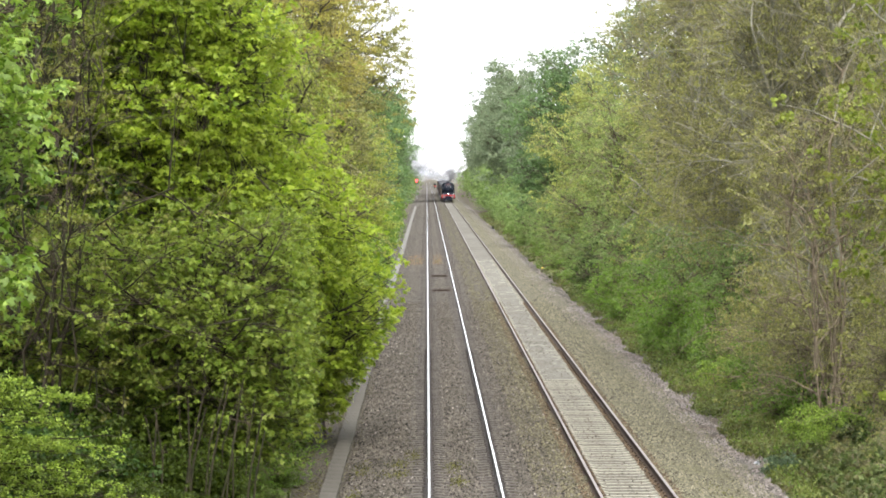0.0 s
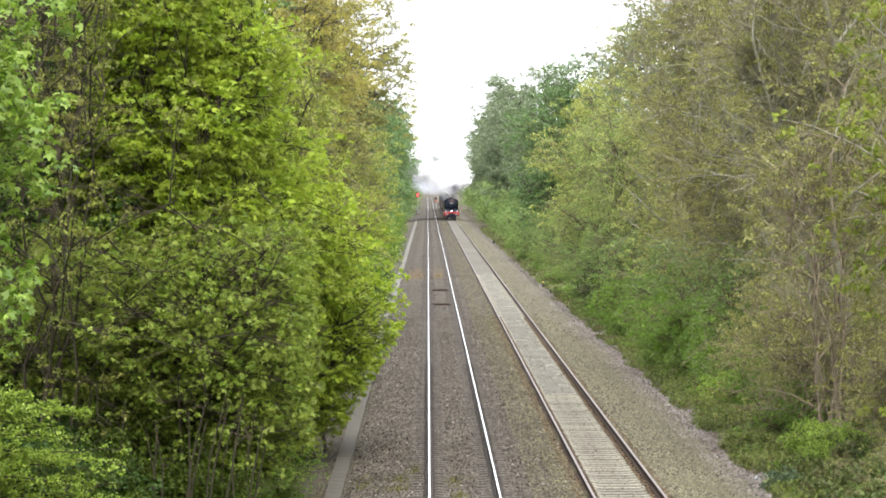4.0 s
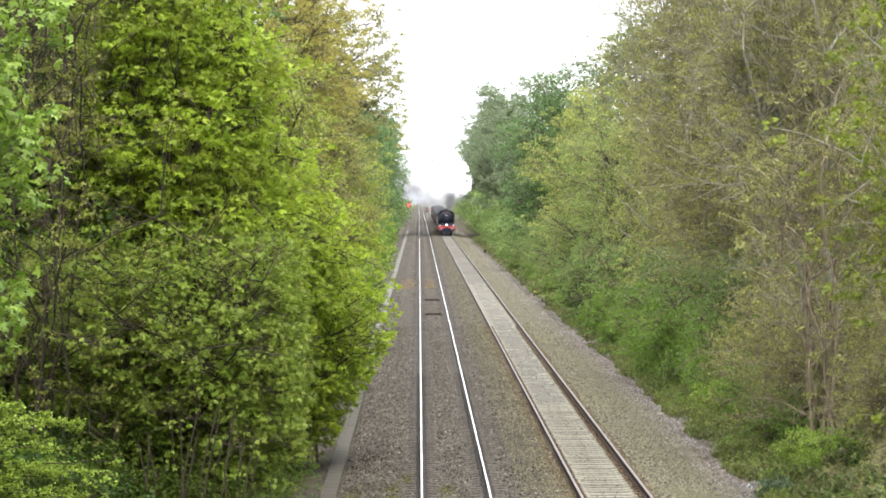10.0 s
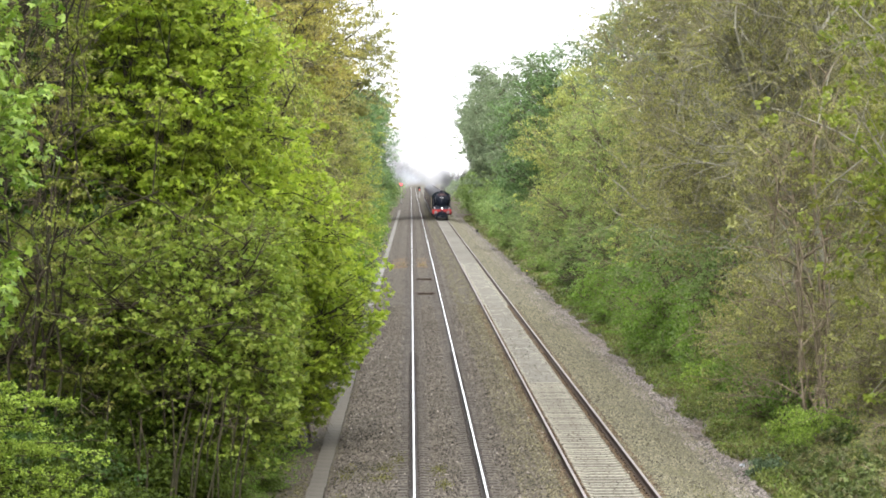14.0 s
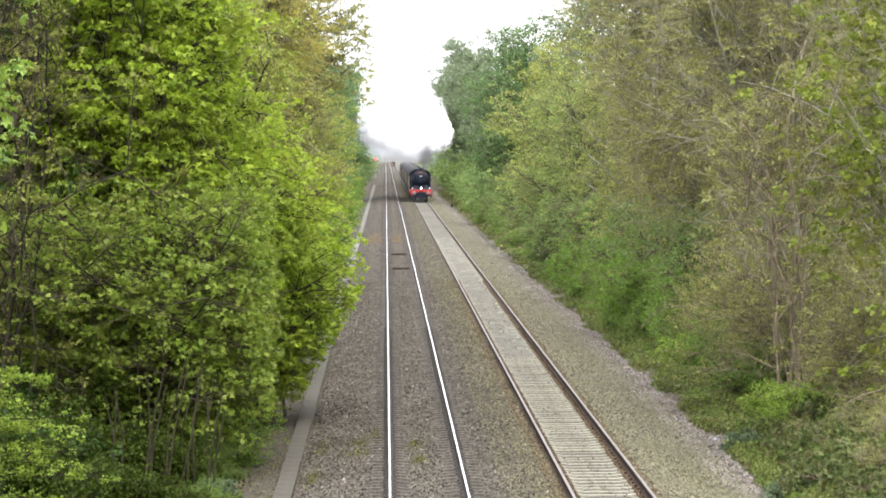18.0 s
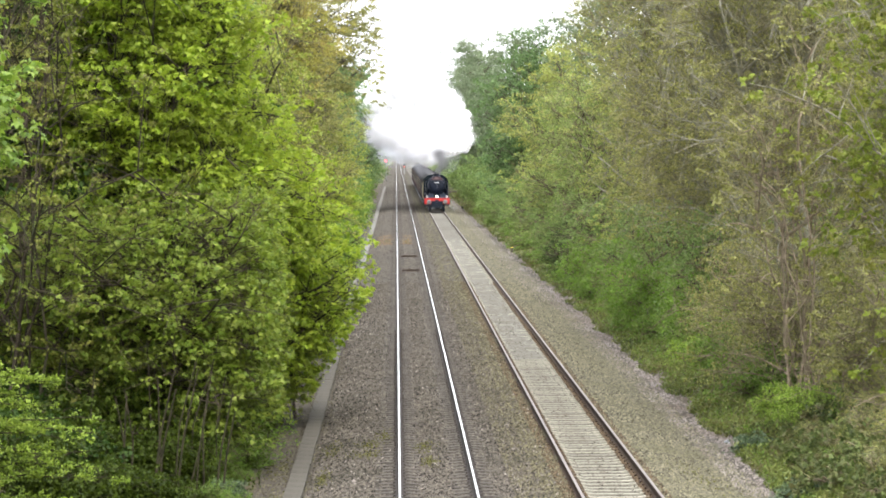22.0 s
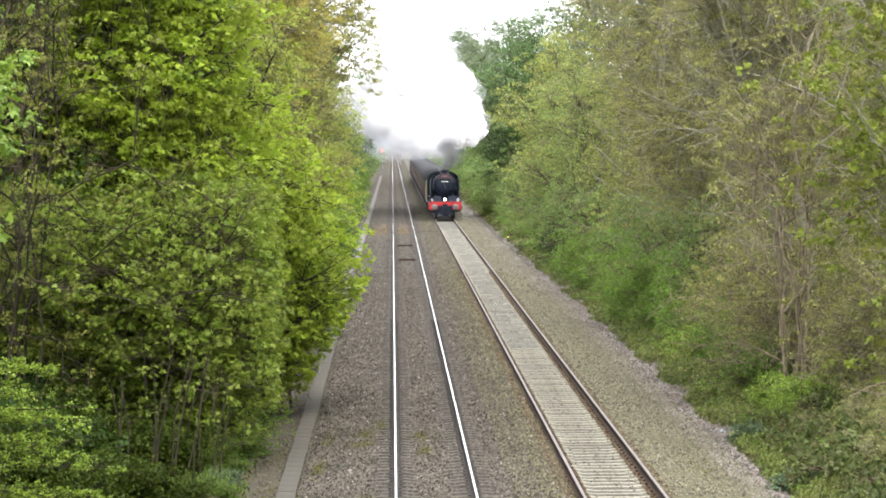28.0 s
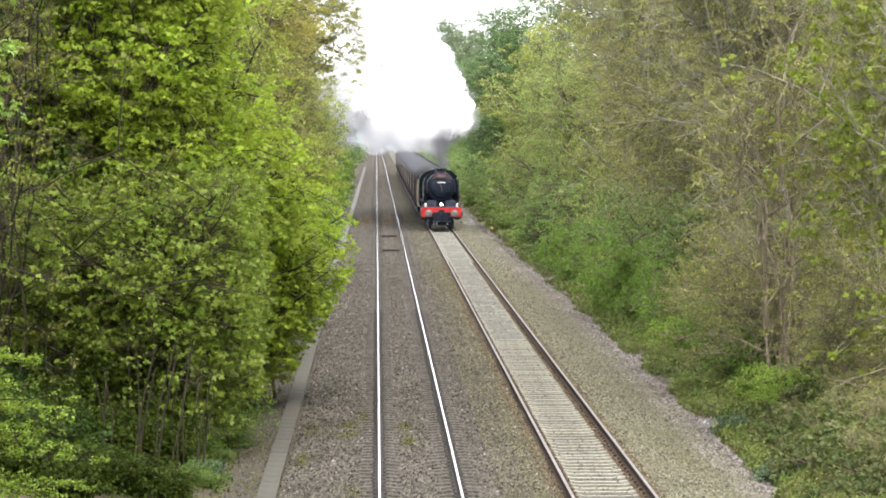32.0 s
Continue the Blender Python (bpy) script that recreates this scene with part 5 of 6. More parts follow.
# hazel green darkened: the shade below the canopy is put into it
UNDER_SHADE = leaf("shade_toned_hazel_leaf", (0.014, 0.026, 0.002), (0.05, 0.072, 0.007), 0.35, gloss=0.1)
regrowth = tree("hazel_regrowth", "hazel regrowth under the trees, leaf colour darkened for shade", 61, 2.0, (1.3, 1.4, 1.0, 1.0), 0.05, 22, 7, 4, 9, 0.12, 0.2, UNDER_SHADE, BARK_DARK, stems=5, twig_r=0, trunk_r=0.02, category="bush", group="shaded undergrowth", spray=0.24, tuft=0.8, twig_len=0.6, lobes=3)
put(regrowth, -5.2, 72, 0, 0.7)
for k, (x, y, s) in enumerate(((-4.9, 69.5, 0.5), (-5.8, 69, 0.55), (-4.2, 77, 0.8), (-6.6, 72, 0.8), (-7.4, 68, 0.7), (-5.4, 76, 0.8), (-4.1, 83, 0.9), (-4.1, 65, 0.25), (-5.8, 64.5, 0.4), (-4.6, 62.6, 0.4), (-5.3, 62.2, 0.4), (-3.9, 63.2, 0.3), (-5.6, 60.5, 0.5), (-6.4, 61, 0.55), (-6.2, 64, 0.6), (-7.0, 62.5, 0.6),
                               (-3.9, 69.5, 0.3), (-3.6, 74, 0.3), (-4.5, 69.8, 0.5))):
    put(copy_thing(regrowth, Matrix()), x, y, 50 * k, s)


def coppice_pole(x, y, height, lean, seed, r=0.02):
    """A thin crooked pole; its bark colour holds the shade under the trees."""
    p = thing("coppice_pole", "slender bare coppice pole, shade toned into its bark", "tree", "coppice poles")
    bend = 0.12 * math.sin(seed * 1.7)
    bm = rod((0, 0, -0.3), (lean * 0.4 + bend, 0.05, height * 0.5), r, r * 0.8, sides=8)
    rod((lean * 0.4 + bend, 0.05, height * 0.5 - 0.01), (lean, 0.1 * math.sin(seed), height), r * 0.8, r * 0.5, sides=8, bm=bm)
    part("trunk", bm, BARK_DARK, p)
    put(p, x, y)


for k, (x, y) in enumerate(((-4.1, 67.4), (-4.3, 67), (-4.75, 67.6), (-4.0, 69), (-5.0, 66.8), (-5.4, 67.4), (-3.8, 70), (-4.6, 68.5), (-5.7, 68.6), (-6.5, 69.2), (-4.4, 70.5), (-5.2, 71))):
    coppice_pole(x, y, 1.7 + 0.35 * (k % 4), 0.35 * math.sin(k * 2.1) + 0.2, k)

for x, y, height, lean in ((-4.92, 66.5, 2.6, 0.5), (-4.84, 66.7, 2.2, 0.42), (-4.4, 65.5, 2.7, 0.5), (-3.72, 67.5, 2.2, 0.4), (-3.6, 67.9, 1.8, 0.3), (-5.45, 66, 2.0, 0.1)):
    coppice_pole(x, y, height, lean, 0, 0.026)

# right side
twiggy = tree("birch_tree", "tall twiggy birch just coming into leaf", 20, 19, (3.8, 3.8, 8.0, 10.0), 0.15, 46, 10, 9, 14, 0.072, 0.35, BUFF, BARK_PALE, stems=3, trunk_r=0.12, twig_len=1.6, twig_r=0.012, lump=0.4,
              spray=0.2, tuft=0.55, shoots=26, shoot_len=3.4)
put(twiggy, 13.6, 106)
for k, (x, y) in enumerate(((12.2, 121), (14.5, 84), (11.8, 142), (15.5, 108), (16.5, 130))):
    put(copy_thing(twiggy, Matrix()), x, y, 100 + 71 * k)
leaning = tree("birch_tree", "pale-stemmed birch leaning out towards the line", 40, 15, (2.6, 3.0, 5.5, 9.5), 0.2, 22, 7, 8, 12, 0.072, 0.3, BUFF, BARK_PALE, stems=3, trunk_r=0.11, twig_len=1.4, twig_r=0.012,
               lean=(-2.6, 0), spray=0.18, tuft=0.5, shoots=24, shoot_len=3.6)
put(leaning, 12.2, 92)
put(tree("ash_tree", "pale bare-stemmed ash leaning over the verge", 51, 17, (2.2, 2.4, 6, 11), 0.3, 14, 6, 6, 5, 0.09, 0.3, BUFF, BARK_PALE, trunk_r=0.19, twig_len=1.4, twig_r=0.012, lean=(-3.4, 0), spray=0.18, tuft=0.4,
         shoots=26, shoot_len=3.6), 11.5, 93)
put(tree("ash_tree", "tall pale-stemmed ash with thin young leaves", 52, 18, (2.0, 2.2, 6, 12), 0.35, 14, 6, 6, 5, 0.09, 0.3, BUFF, BARK_PALE, trunk_r=0.17, twig_len=1.4, twig_r=0.012, lean=(-0.8, 0), spray=0.18, tuft=0.4,
         shoots=22, shoot_len=3.2), 11.5, 90)
FERN = leaf("bright_fern_leaf", (0.1, 0.165, 0.018), (0.25, 0.35, 0.055), 0.4)
fern = tree("cow_parsley", "bright green feathery cow parsley standing on the verge", 53, 0.95, (0.75, 0.8, 0.5, 0.42), 0.03, 24, 6, 5, 12, 0.075, 0.1, FERN, stems=5, trunk_r=0.012, category="plant", group="verge plants",
            twig_len=0.35, spray=0.16, tuft=0.9)
put(fern, 9.75, 83, 0, 0.85)
put(copy_thing(fern, Matrix()), 9.5, 104, 70)
put(copy_thing(fern, Matrix()), 10.15, 81.5, 130, 0.75)
put(copy_thing(fern, Matrix()), 9.4, 80.5, 200, 0.55)
put(copy_thing(fern, Matrix()), 9.2, 76.5, 20, 0.4)
put(tree("coppiced_hazel", "clump of straight brown hazel stems on the bank", 71, 8.5, (2.2, 2.0, 3.4, 5.6), 0.5, 20, 6, 6, 9, 0.085, 0.25, BUFF, BARK_BROWN, stems=11, trunk_r=0.05, twig_len=1.2, twig_r=0.011, category="tree",
         spray=0.16, tuft=0.5, shoots=18, shoot_len=2.0), 10.25, 84)
put(copy_thing(leaning, Matrix()), 15.4, 116, -20)
put(copy_thing(leaning, Matrix()), 13.0, 112, 25)
put(tree("sycamore_tree", "sparse tree with yellow-green spring leaves", 21, 14, (3.2, 3.2, 6, 8), 0.2, 40, 8, 6, 9, 0.11, 0.3, GOLD, BARK_PALE, trunk_r=0.06, spray=0.24, tuft=0.6, lobes=3, shoots=20, shoot_len=2.6), 11.9, 73)
put(tree("willow_tree", "yellow-green willow in young leaf", 22, 15, (4.4, 4.6, 6.5, 7.5), 0.1, 42, 9, 8, 13, 0.09, 0.35, PALE_LIME, BARK_PALE, stems=2, spray=0.26, tuft=0.6, twig_r=0.012), 12.2, 160)
put(tree("silver_birch", "tall silver birch with hanging twigs", 23, 22, (3.2, 3.2, 7, 14), 0.3, 30, 8, 8, 5, 0.1, 0.35, BUFF, BARK_PALE, hang=0.12, twig_r=0.012), 11.9, 146)
buff = tree("hazel_tree", "buff hazel tree with first leaves", 24, 11, (3.4, 4.2, 5.0, 5.6), 0.08, 36, 9, 8, 10, 0.11, 0.35, SOFT_GREEN, stems=3, trunk_r=0.08, spray=0.3, tuft=0.6, twig_r=0.014)
put(buff, 11.4, 185)
put(copy_thing(buff, Matrix()), 11.6, 208, 120)
put(tree("willow_tree", "pale yellow-green tree in young leaf", 25, 14, (3.8, 4.2, 6, 7.5), 0.1, 40, 8, 8, 14, 0.13, 0.38, PALE_LIME, spray=0.36, tuft=0.7, twig_r=0.014), 11.6, 236)
put(tree("oak_tree", "large dark green tree in full leaf", 26, 17.5, (5.6, 5.6, 8.2, 8.9), 0.1, 130, 7, 5, 14, 0.19, 0.45, DARK, twig_r=0, lump=0.06, spray=0.5, tuft=0.8, up=0.7), 12.6, 300)
grey = tree("poplar_tree", "tall tree far down the line, leaf colour paled for haze", 27, 19.5, (5.4, 6.0, 8.2, 11), 0.08, 84, 6, 5, 13, 0.24, 0.5, HAZY_GREEN, twig_r=0, spray=0.55, tuft=0.8, lump=0.08)
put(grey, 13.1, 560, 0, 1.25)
put(copy_thing(far_left, Matrix()), -10.4, 900, 20, 1.5)
put(copy_thing(far_left, Matrix()), -10.2, 1060, 140, 1.5)
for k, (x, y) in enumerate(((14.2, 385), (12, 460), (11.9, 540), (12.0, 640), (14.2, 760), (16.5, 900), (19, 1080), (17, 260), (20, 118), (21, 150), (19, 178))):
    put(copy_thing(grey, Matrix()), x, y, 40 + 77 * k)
bush_right = tree("hazel_bush", "fresh green hazel bush on the verge", 28, 3.6, (1.8, 2.1, 1.9, 1.8), 0.05, 24, 7, 6, 12, 0.095, 0.26, MID_GREEN, stems=4, trunk_r=0.04, category="bush", group="trackside bushes", spray=0.22,
                  tuft=0.7, twig_r=0.009, shoots=10, shoot_len=1.8)
put(bush_right, 10.9, 112)
for k, (x, y) in enumerate(((10.8, 128), (11.4, 120), (10.7, 150), (10.3, 168), (10.4, 190), (10.2, 214), (10.4, 240), (10.3, 268), (10.2, 296), (12.9, 104))):
    put(copy_thing(bush_right, Matrix()), x, y, 25 + 97 * k)
bush_far = tree("hazel_bush", "grey-green bush at the foot of the distant trees", 29, 3.6, (1.8, 2.1, 1.9, 1.8), 0.05, 22, 7, 4, 9, 0.15, 0.26, MID_GREEN, stems=4, trunk_r=0.04, category="bush", group="trackside bushes", spray=0.3,
                tuft=0.8, twig_r=0, lump=0.1)
put(bush_far, 10.3, 330)
for k, (side, y, s) in enumerate(((1, 365, 1), (1, 410, 1), (1, 470, 1), (1, 540, 1), (1, 480, 1.9), (1, 560, 2.0), (1, 640, 2.1), (1, 720, 2.2), (1, 820, 2.4), (1, 960, 2.6), (1, 440, 1.5), (1, 520, 2.0), (1, 600, 2.1),
                                  (-1, 820, 2.2), (-1, 700, 1.8), (-1, 900, 2.5), (-1, 970, 2.8), (-1, 630, 1.7), (-1, 560, 1.6), (-1, 490, 1.4))):
    # the bushes stand back from the line by their own width
    put(copy_thing(bush_far, Matrix()), 8.0 + 2.2 * s if side > 0 else -2.6 - 2.2 * s, y, 25 + 97 * k, s)
nettle = tree("nettle_bed", "vivid green bush of nettles and young hawthorn on the bank", 39, 2.6, (1.7, 2.2, 1.5, 1.3), 0.05, 26, 7, 6, 12, 0.085, 0.24, NETTLE, stems=5, trunk_r=0.03, category="bush", group="trackside bushes",
              spray=0.22, tuft=0.8, twig_r=0.008, shoots=6, shoot_len=1.5)
put(nettle, 10.6, 110)
for k, (x, y, s) in enumerate(((11.3, 117, 1.0), (10.3, 124, 1.0), (10.9, 132, 1.1), (9.9, 140, 0.8), (11.9, 104, 0.9), (10.0, 160, 0.9), (10.8, 100, 0.7))):
    put(copy_thing(nettle, Matrix()), x, y, 40 + 83 * k, s)
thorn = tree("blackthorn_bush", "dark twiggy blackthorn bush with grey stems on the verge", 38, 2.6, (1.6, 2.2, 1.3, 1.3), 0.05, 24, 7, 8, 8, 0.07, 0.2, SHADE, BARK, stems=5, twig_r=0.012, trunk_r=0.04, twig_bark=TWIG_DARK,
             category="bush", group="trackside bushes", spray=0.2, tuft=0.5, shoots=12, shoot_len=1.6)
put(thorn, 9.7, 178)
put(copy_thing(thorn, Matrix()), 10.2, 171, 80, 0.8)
green_bush = tree("bramble_bush", "bright green bramble and nettle clump on the bank", 34, 1.3, (0.9, 1.2, 0.7, 0.6), 0.03, 16, 7, 5, 12, 0.075, 0.2, FRESH, stems=4, trunk_r=0.02, category="bush", group="verge brambles", spray=0.2,
                  tuft=0.8, twig_len=0.6, twig_r=0.006)
put(green_bush, 10.2, 102)
for k, (x, y) in enumerate(((9.6, 118), (9.9, 108), (9.5, 134), (9.4, 152), (9.3, 172), (9.3, 200), (9.2, 230), (9.3, 262), (9.2, 300), (9.3, 350), (11.2, 94), (9.8, 88), (11.8, 90), (9.2, 125), (10.4, 116), (9.9, 142))):
    put(copy_thing(green_bush, Matrix()), x, y, 15 + 71 * k)
scrub = tree("dry_scrub", "arching bare scrub with few leaves", 35, 3.4, (2.0, 2.4, 1.8, 1.6), 0.03, 22, 7, 7, 8, 0.07, 0.25, BUFF, BARK_BROWN, stems=6, trunk_r=0.03, category="bush", group="bare scrub", twig_len=1.1,
             twig_r=0.009, spray=0.16, tuft=0.6, shoots=26, shoot_len=2.4)
put(scrub, 11.4, 98)
for k, (x, y) in enumerate(((12.2, 90), (11.0, 88), (12.6, 80), (11.9, 108), (13, 96), (12.4, 70), (10.9, 94), (11.9, 77), (11.2, 104))):
    put(copy_thing(scrub, Matrix()), x, y, 15 + 71 * k)


for k, (x, y, s) in enumerate(((9.5, 64, 0.3), (10.3, 67, 0.36), (10.9, 63, 0.4), (9.9, 70.5, 0.3), (11.2, 69, 0.4), (10.5, 73, 0.32), (9.3, 74, 0.22), (11.4, 75, 0.4))):
    put(copy_thing(scrub, Matrix()), x, y, 15 + 71 * k, s)
BLUE_IVY = leaf("grey_green_ivy_leaf", (0.035, 0.058, 0.026), (0.1, 0.14, 0.075), 0.25)
blue = tree("ivy_clump", "grey-green glossy ivy clump creeping on to the gravel", 63, 0.6, (0.55, 0.6, 0.3, 0.25), 0.02, 16, 6, 5, 9, 0.08, 0.12, BLUE_IVY, BARK_DARK, twig_r=0, stems=4, trunk_r=0.015, category="plant",
            group="verge plants", spray=0.16, tuft=0.8, twig_len=0.35)
put(blue, 8.25, 77, 0, 0.7)
put(copy_thing(blue, Matrix()), 8.1, 66.6, 80, 0.65)
put(copy_thing(blue, Matrix()), -3.5, 68, 150, 0.55)
put(copy_thing(nettle, Matrix()), -3.6, 75.5, 30, 0.45)
put(copy_thing(nettle, Matrix()), -3.9, 72.5, 100, 0.3)


def verge_grass(name, label, n, area, seed, size, mat, near=1.7, tall=0.16):
    rng = np.random.default_rng(seed)
    x0, x1, y0, y1 = area
    x = rng.uniform(x0, x1, n)
    y = y0 + (y1 - y0) * rng.uniform(size=n) ** near
    wild = np.array([noise.noise(Vector((a * 0.9, b * 0.35, seed))) for a, b in zip(x, y)])
    edge = np.array([8.05 - 0.45 * max(0.0, min(1.0, (80 - b) / 15)) + 0.8 * noise.noise(Vector((2, b * 0.22, 5))) + 0.35 * noise.noise(Vector((7, b * 0.9, 5))) for b in y])
    keep = (wild > -0.5) & ((x < 0) | (x > edge))
    x, y, wild = x[keep], y[keep], wild[keep]
    z = np.array([ground_height(a, b) for a, b in zip(x, y)])
    c = np.stack([x, y, z + rng.uniform(0, 1, len(x)) * tall * (1 + 1.6 * np.clip(wild, 0, 1))], 1)
    v, f = leaves(c, size, rng, 0.15, 0.3, -1.6)
    tagged(new(name, raw_mesh(name, v, f, mat)), label, "grass", kind="stuff")


verge_grass("verge_grass", "rough green grass and weeds on the verge", 170000, (7.4, 13, 55, 190), 31, 0.13, GRASS)
for k, (x, y, s) in enumerate(((11.2, 64, 0.6), (10.6, 78, 0.35))):
    put(copy_thing(ivy, Matrix()), x, y, 40 * k, s)
for k, (x, y, s) in enumerate(((10.0, 73, 0.5), (10.8, 76, 0.6), (9.5, 69, 0.4), (11.4, 82, 0.6), (-3.6, 69, 0.25), (-3.35, 72, 0.22), (-3.3, 66.5, 0.25), (-3.7, 66.8, 0.3), (-3.2, 75, 0.2))):
    put(copy_thing(green_bush, Matrix()), x, y, 40 * k, s)
BRAMBLE = leaf("dark_bramble_leaf", (0.028, 0.046, 0.009), (0.1, 0.128, 0.035), 0.35, stain=(0.11, 0.08, 0.04), stain_amount=0.65, stain_scale=1.6)
bramble = tree("bramble_bush", "dark green bramble with brown dead stems on the verge", 81, 0.8, (0.8, 0.9, 0.42, 0.32), 0.03, 18, 6, 5, 8, 0.1, 0.2, BRAMBLE, BARK_BROWN, stems=5, trunk_r=0.014, category="bush", group="verge brambles",
               spray=0.17, tuft=0.7, twig_len=0.45, twig_r=0.006, shoots=14, shoot_len=0.7, lobes=3)
put(bramble, 9.1, 66)
for k, (x, y, s) in enumerate(((9.7, 63.5, 0.9), (10.4, 65, 1.1), (9.0, 69.5, 0.7), (9.9, 67.5, 0.9), (10.7, 69.5, 1.1), (9.4, 72.5, 0.8), (10.3, 71.5, 0.9), (8.75, 74, 0.5), (10.9, 73.5, 1.0), (9.7, 76, 0.8), (8.6, 62, 0.6),
                               (9.3, 60.5, 0.8), (10.2, 61, 1.0), (11.1, 66.5, 1.0), (10.5, 79, 0.8), (9.0, 79.5, 0.5), (11.2, 62, 1.0), (8.5, 68, 0.4))):
    put(copy_thing(bramble, Matrix()), x, y, 67 * k, s)
EDGE_GRASS = leaf("fresh_edge_grass", (0.06, 0.085, 0.012), (0.17, 0.2, 0.05), 0.35, stain=(0.14, 0.11, 0.055), stain_amount=0.5, stain_scale=0.8)
verge_grass("verge_grass", "fresh pale grass along the edge of the gravel", 26000, (7.7, 9.3, 58, 150), 44, 0.12, EDGE_GRASS, tall=0.3)
verge_grass("verge_weeds", "broad-leaved weeds among the verge grass", 20000, (7.7, 13, 55, 190), 36, 0.12, FRESH, tall=0.3)
verge_grass("verge_grass", "distant rough grass along the verge", 30000, (7.5, 12, 180, 520), 37, 0.3, GRASS)
# this grass takes the darkened leaf colour to stand for tree shade
verge_grass("verge_grass", "weeds and grass under the trees, leaf colour darkened for shade", 16000, (-9, -2.9, 50, 160), 32, 0.12, UNDER_SHADE)


# ---- small things along the line ----
BLACK_RUBBER = material("black_plastic", (0.012, 0.012, 0.012), (0.03, 0.03, 0.03), 6, 0.6, bump=0.1)
GREY_STEEL = material("galvanised_steel", (0.2, 0.2, 0.2), (0.32, 0.32, 0.32), 5, 0.5, 0.6, bump=0.1)
BRIDGE = material("bridge_masonry", (0.18, 0.13, 0.1), (0.3, 0.22, 0.18), 3, 0.95, bump=0.4, stain=(0.12, 0.1, 0.08))
TAR = material("road_asphalt", (0.035, 0.035, 0.036), (0.07, 0.07, 0.07), 12, 0.95, bump=0.4)


def colour_signal(x, y, height, label, lit, size=0.2):
    s = thing("railway_signal", label, "signal", "line signals", pose(x, y, -0.4))
    part("post", rod((0, 0, 0), (0, 0, height - 0.2), 0.07, sides=12), GREY_STEEL, s)
    part("base_plate", box(-0.2, 0.2, -0.2, 0.2, 0.0, 0.12, 0.02), CONCRETE, s)
    part("backboard", box(-0.34, 0.34, -0.03, 0.01, height - 0.45, height + 0.75, 0.02), BLACK_RUBBER, s)
    head = part("signal_head", box(-0.2, 0.2, -0.14, -0.03, height - 0.35, height + 0.6, 0.03), BLACK_RUBBER, s)
    lens = part("lens", rod((0, -0.17, height), (0, -0.145, height), size, sides=20), lit, head, "lit red lens")
    part("hood", box(-0.2, 0.2, -0.38, -0.14, height + 0.2, height + 0.22, 0.005), BLACK_RUBBER, head)
    ladder = part("ladder", rod((-0.18, 0.25, 0), (-0.18, 0.25, height), 0.02, sides=6), GREY_STEEL, s)
    part("ladder_stile", rod((0.18, 0.25, 0), (0.18, 0.25, height), 0.02, sides=6), GREY_STEEL, ladder)
    for k in range(int(height / 0.3)):
        part("rung", rod((-0.18, 0.25, 0.3 + k * 0.3), (0.18, 0.25, 0.3 + k * 0.3), 0.014, sides=6), GREY_STEEL, ladder)


colour_signal(-2.25, 750, 4.4, "railway signal on a grey post showing a red light", RED_GLOW, 0.2)
colour_signal(2.2, 905, 2.4, "distant low railway signal between the tracks", PINK_GLOW, 0.15)


def train_stop_loop(y):
    """A flat grid of cables on a frame between the rails."""
    g = thing("train_stop_grid", "dark flat train-stop grid lying between the rails", "track equipment", "train stop grids", pose(sum(RAILS[0]) / 2, y, -0.1))
    for s in (-1, 1):
        part("end_bar", box(-0.5, 0.5, s * 0.75 - 0.05, s * 0.75 + 0.05, -0.04, 0.015, 0.01), RAIL_WEB, g)
        part("side_bar", box(s * 0.47 - 0.04, s * 0.47 + 0.04, -0.69, 0.69, -0.05, 0.002, 0.01), RAIL_WEB, g)
    for k in range(4):
        part("slat", box(-0.43, 0.43, -0.5 + k * 0.33 - 0.05, -0.5 + k * 0.33 + 0.05, -0.05, 0.004, 0.008), RAIL_WEB, g)


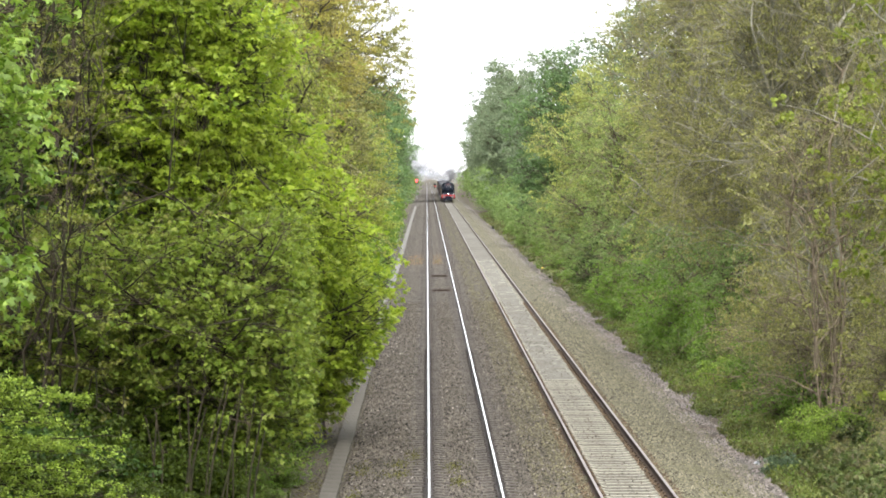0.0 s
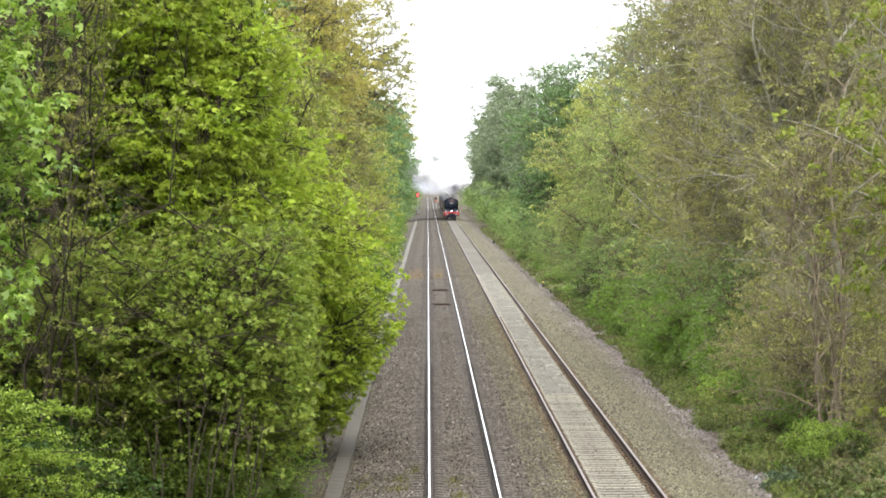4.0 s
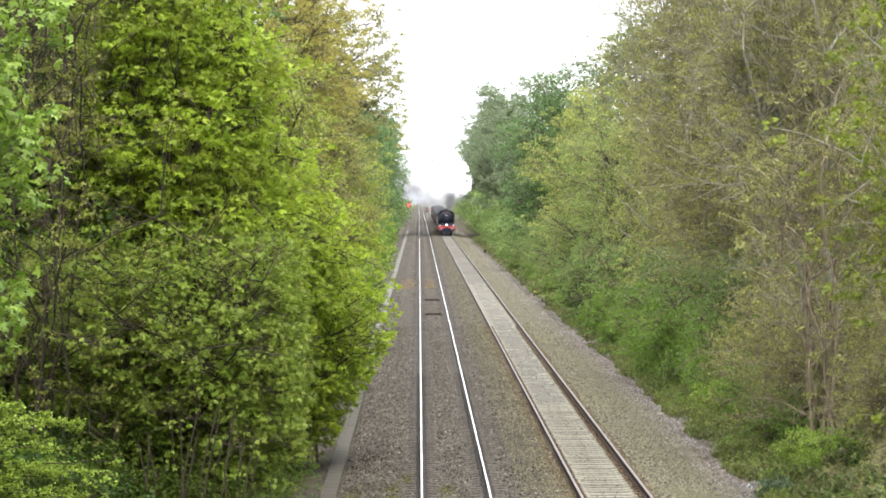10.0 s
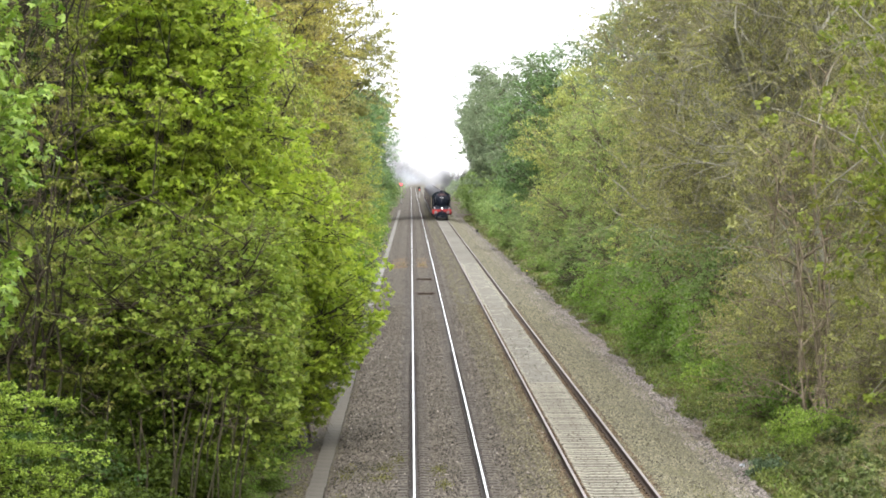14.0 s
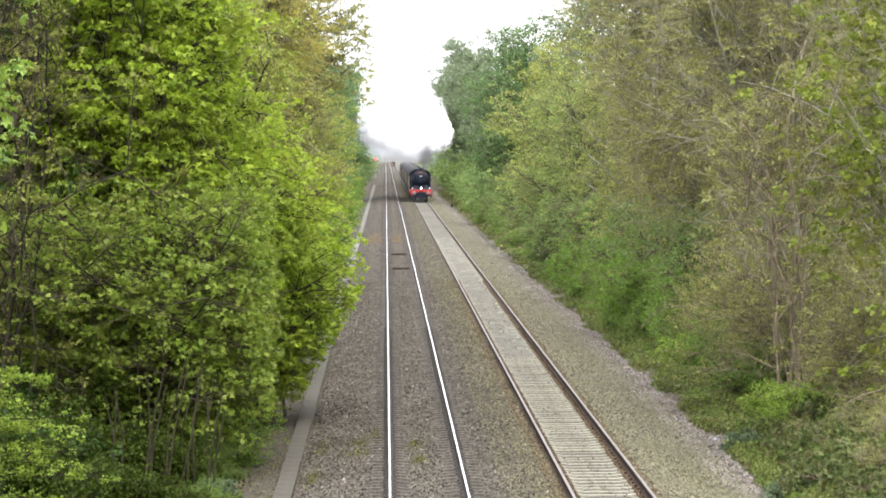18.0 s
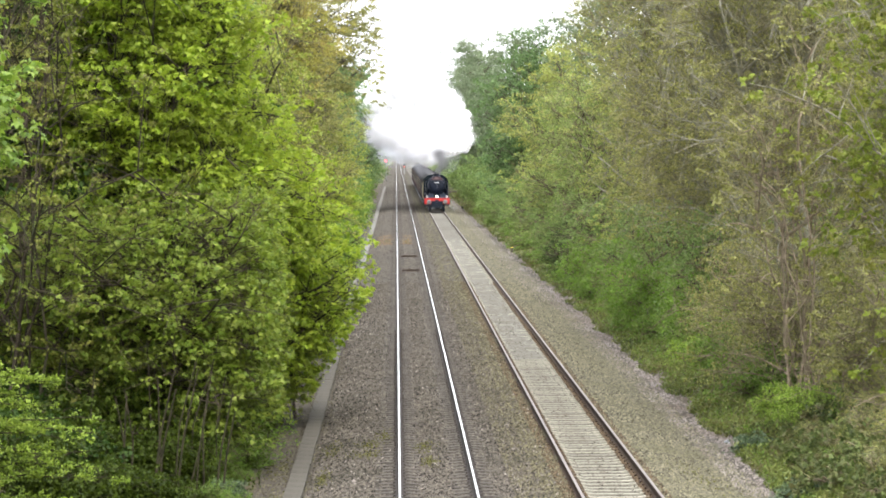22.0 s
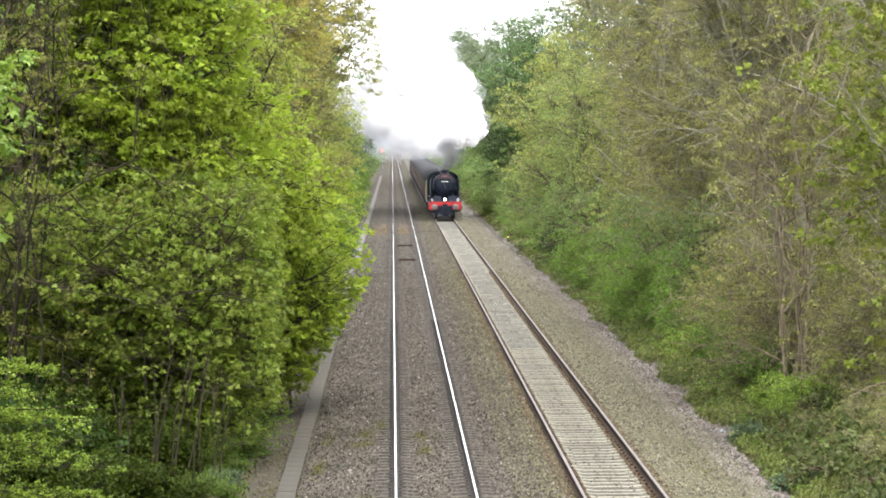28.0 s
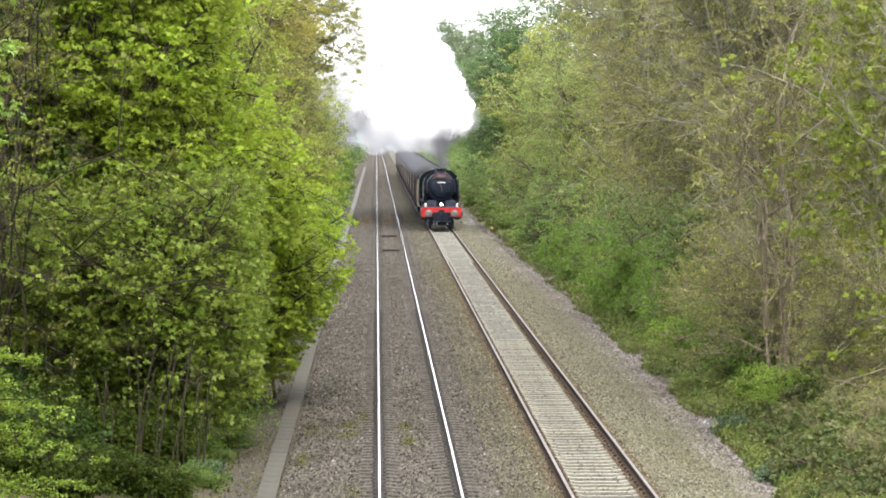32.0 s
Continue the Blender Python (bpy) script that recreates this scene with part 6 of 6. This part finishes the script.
train_stop_loop(186)
train_stop_loop(211)
magnet = thing("track_magnet", "pale track magnet box between the rails", "track equipment", m=pose(1.0, 480, -0.12))
part("housing", box(-0.12, 0.12, -0.25, 0.25, 0, 0.09, 0.02), CONCRETE, magnet)
part("ramp", extrude_profile([(-0.18, 0), (0.18, 0), (0.12, 0.08), (-0.12, 0.08)], -0.8, -0.4), BLACK_RUBBER, magnet)
pipe = thing("cable_duct", "thin black cable lying across the line", "cable duct", m=pose(0, 0, 0))
part("duct", rod((1.85, 243, -0.11), (3.3, 241.5, -0.09), 0.012, sides=8), BLACK_RUBBER, pipe)
pipe = thing("cable_duct", "thin black cable beside the cable trough", "cable duct", m=pose(0, 0, 0))
part("duct", rod((-1.8, 247, -0.36), (-0.25, 243, -0.14), 0.012, sides=8), BLACK_RUBBER, pipe)
box_thing = thing("cable_box", "small black equipment box on the cess", "equipment box", m=pose(7.75, 392, -0.5))
part("housing", box(-0.12, 0.12, -0.15, 0.15, 0.12, 0.42, 0.02), BLACK_RUBBER, box_thing)
part("leg", box(-0.08, 0.08, -0.1, 0.1, -0.1, 0.12), BLACK_RUBBER, box_thing)
marker = thing("rail_marker", "small white marker block beside the rail", "marker", m=pose(0.2, 138, -0.16))
part("block", box(-0.04, 0.04, -0.1, 0.1, 0, 0.06, 0.01), CONCRETE, marker)

cup = thing("litter_cup", "crushed white paper cup lying on the gravel edge", "litter", m=pose(7.95, 80.5, -0.47, 80, 0, 35))
part("cup", lathe([(0.0, 0.035), (0.09, 0.045), (0.11, 0.05), (0.11, 0.044), (0.02, 0.03)], 14, "Z"), LAMP_PAINT, cup)
YELLOW = material("yellow_marker_paint", (0.55, 0.42, 0.08), (0.7, 0.55, 0.14), 4, 0.5, bump=0.1)
peg = thing("marker_peg", "short pale yellow marker peg on the cess", "marker", m=pose(7.9, 228, -0.55))
part("post", box(-0.05, 0.05, -0.05, 0.05, 0, 0.4, 0.01), CONCRETE, peg)
part("cap", box(-0.055, 0.055, -0.055, 0.055, 0.4, 0.48, 0.02), YELLOW, peg, "yellow painted cap")

# the road bridge that carries the camera
bridge = thing("road_bridge", "plain masonry road bridge over the line", "bridge", kind="structure")
part("deck", box(-16, 20, -9, 0.9, 4.75, 5.1, 0.02), TAR, bridge)
part("parapet", box(-16, 20, 0.5, 0.9, 5.104, 6.2, 0.03), BRIDGE, bridge)
part("rear_parapet", box(-16, 20, -9, -8.6, 5.104, 6.2, 0.03), BRIDGE, bridge)
part("abutment", box(-16, -3.6, -8.9, 0.8, -0.7, 4.746, 0.03), BRIDGE, bridge)
part("abutment", box(8.6, 20, -8.9, 0.8, -0.7, 4.746, 0.03), BRIDGE, bridge)


motions()
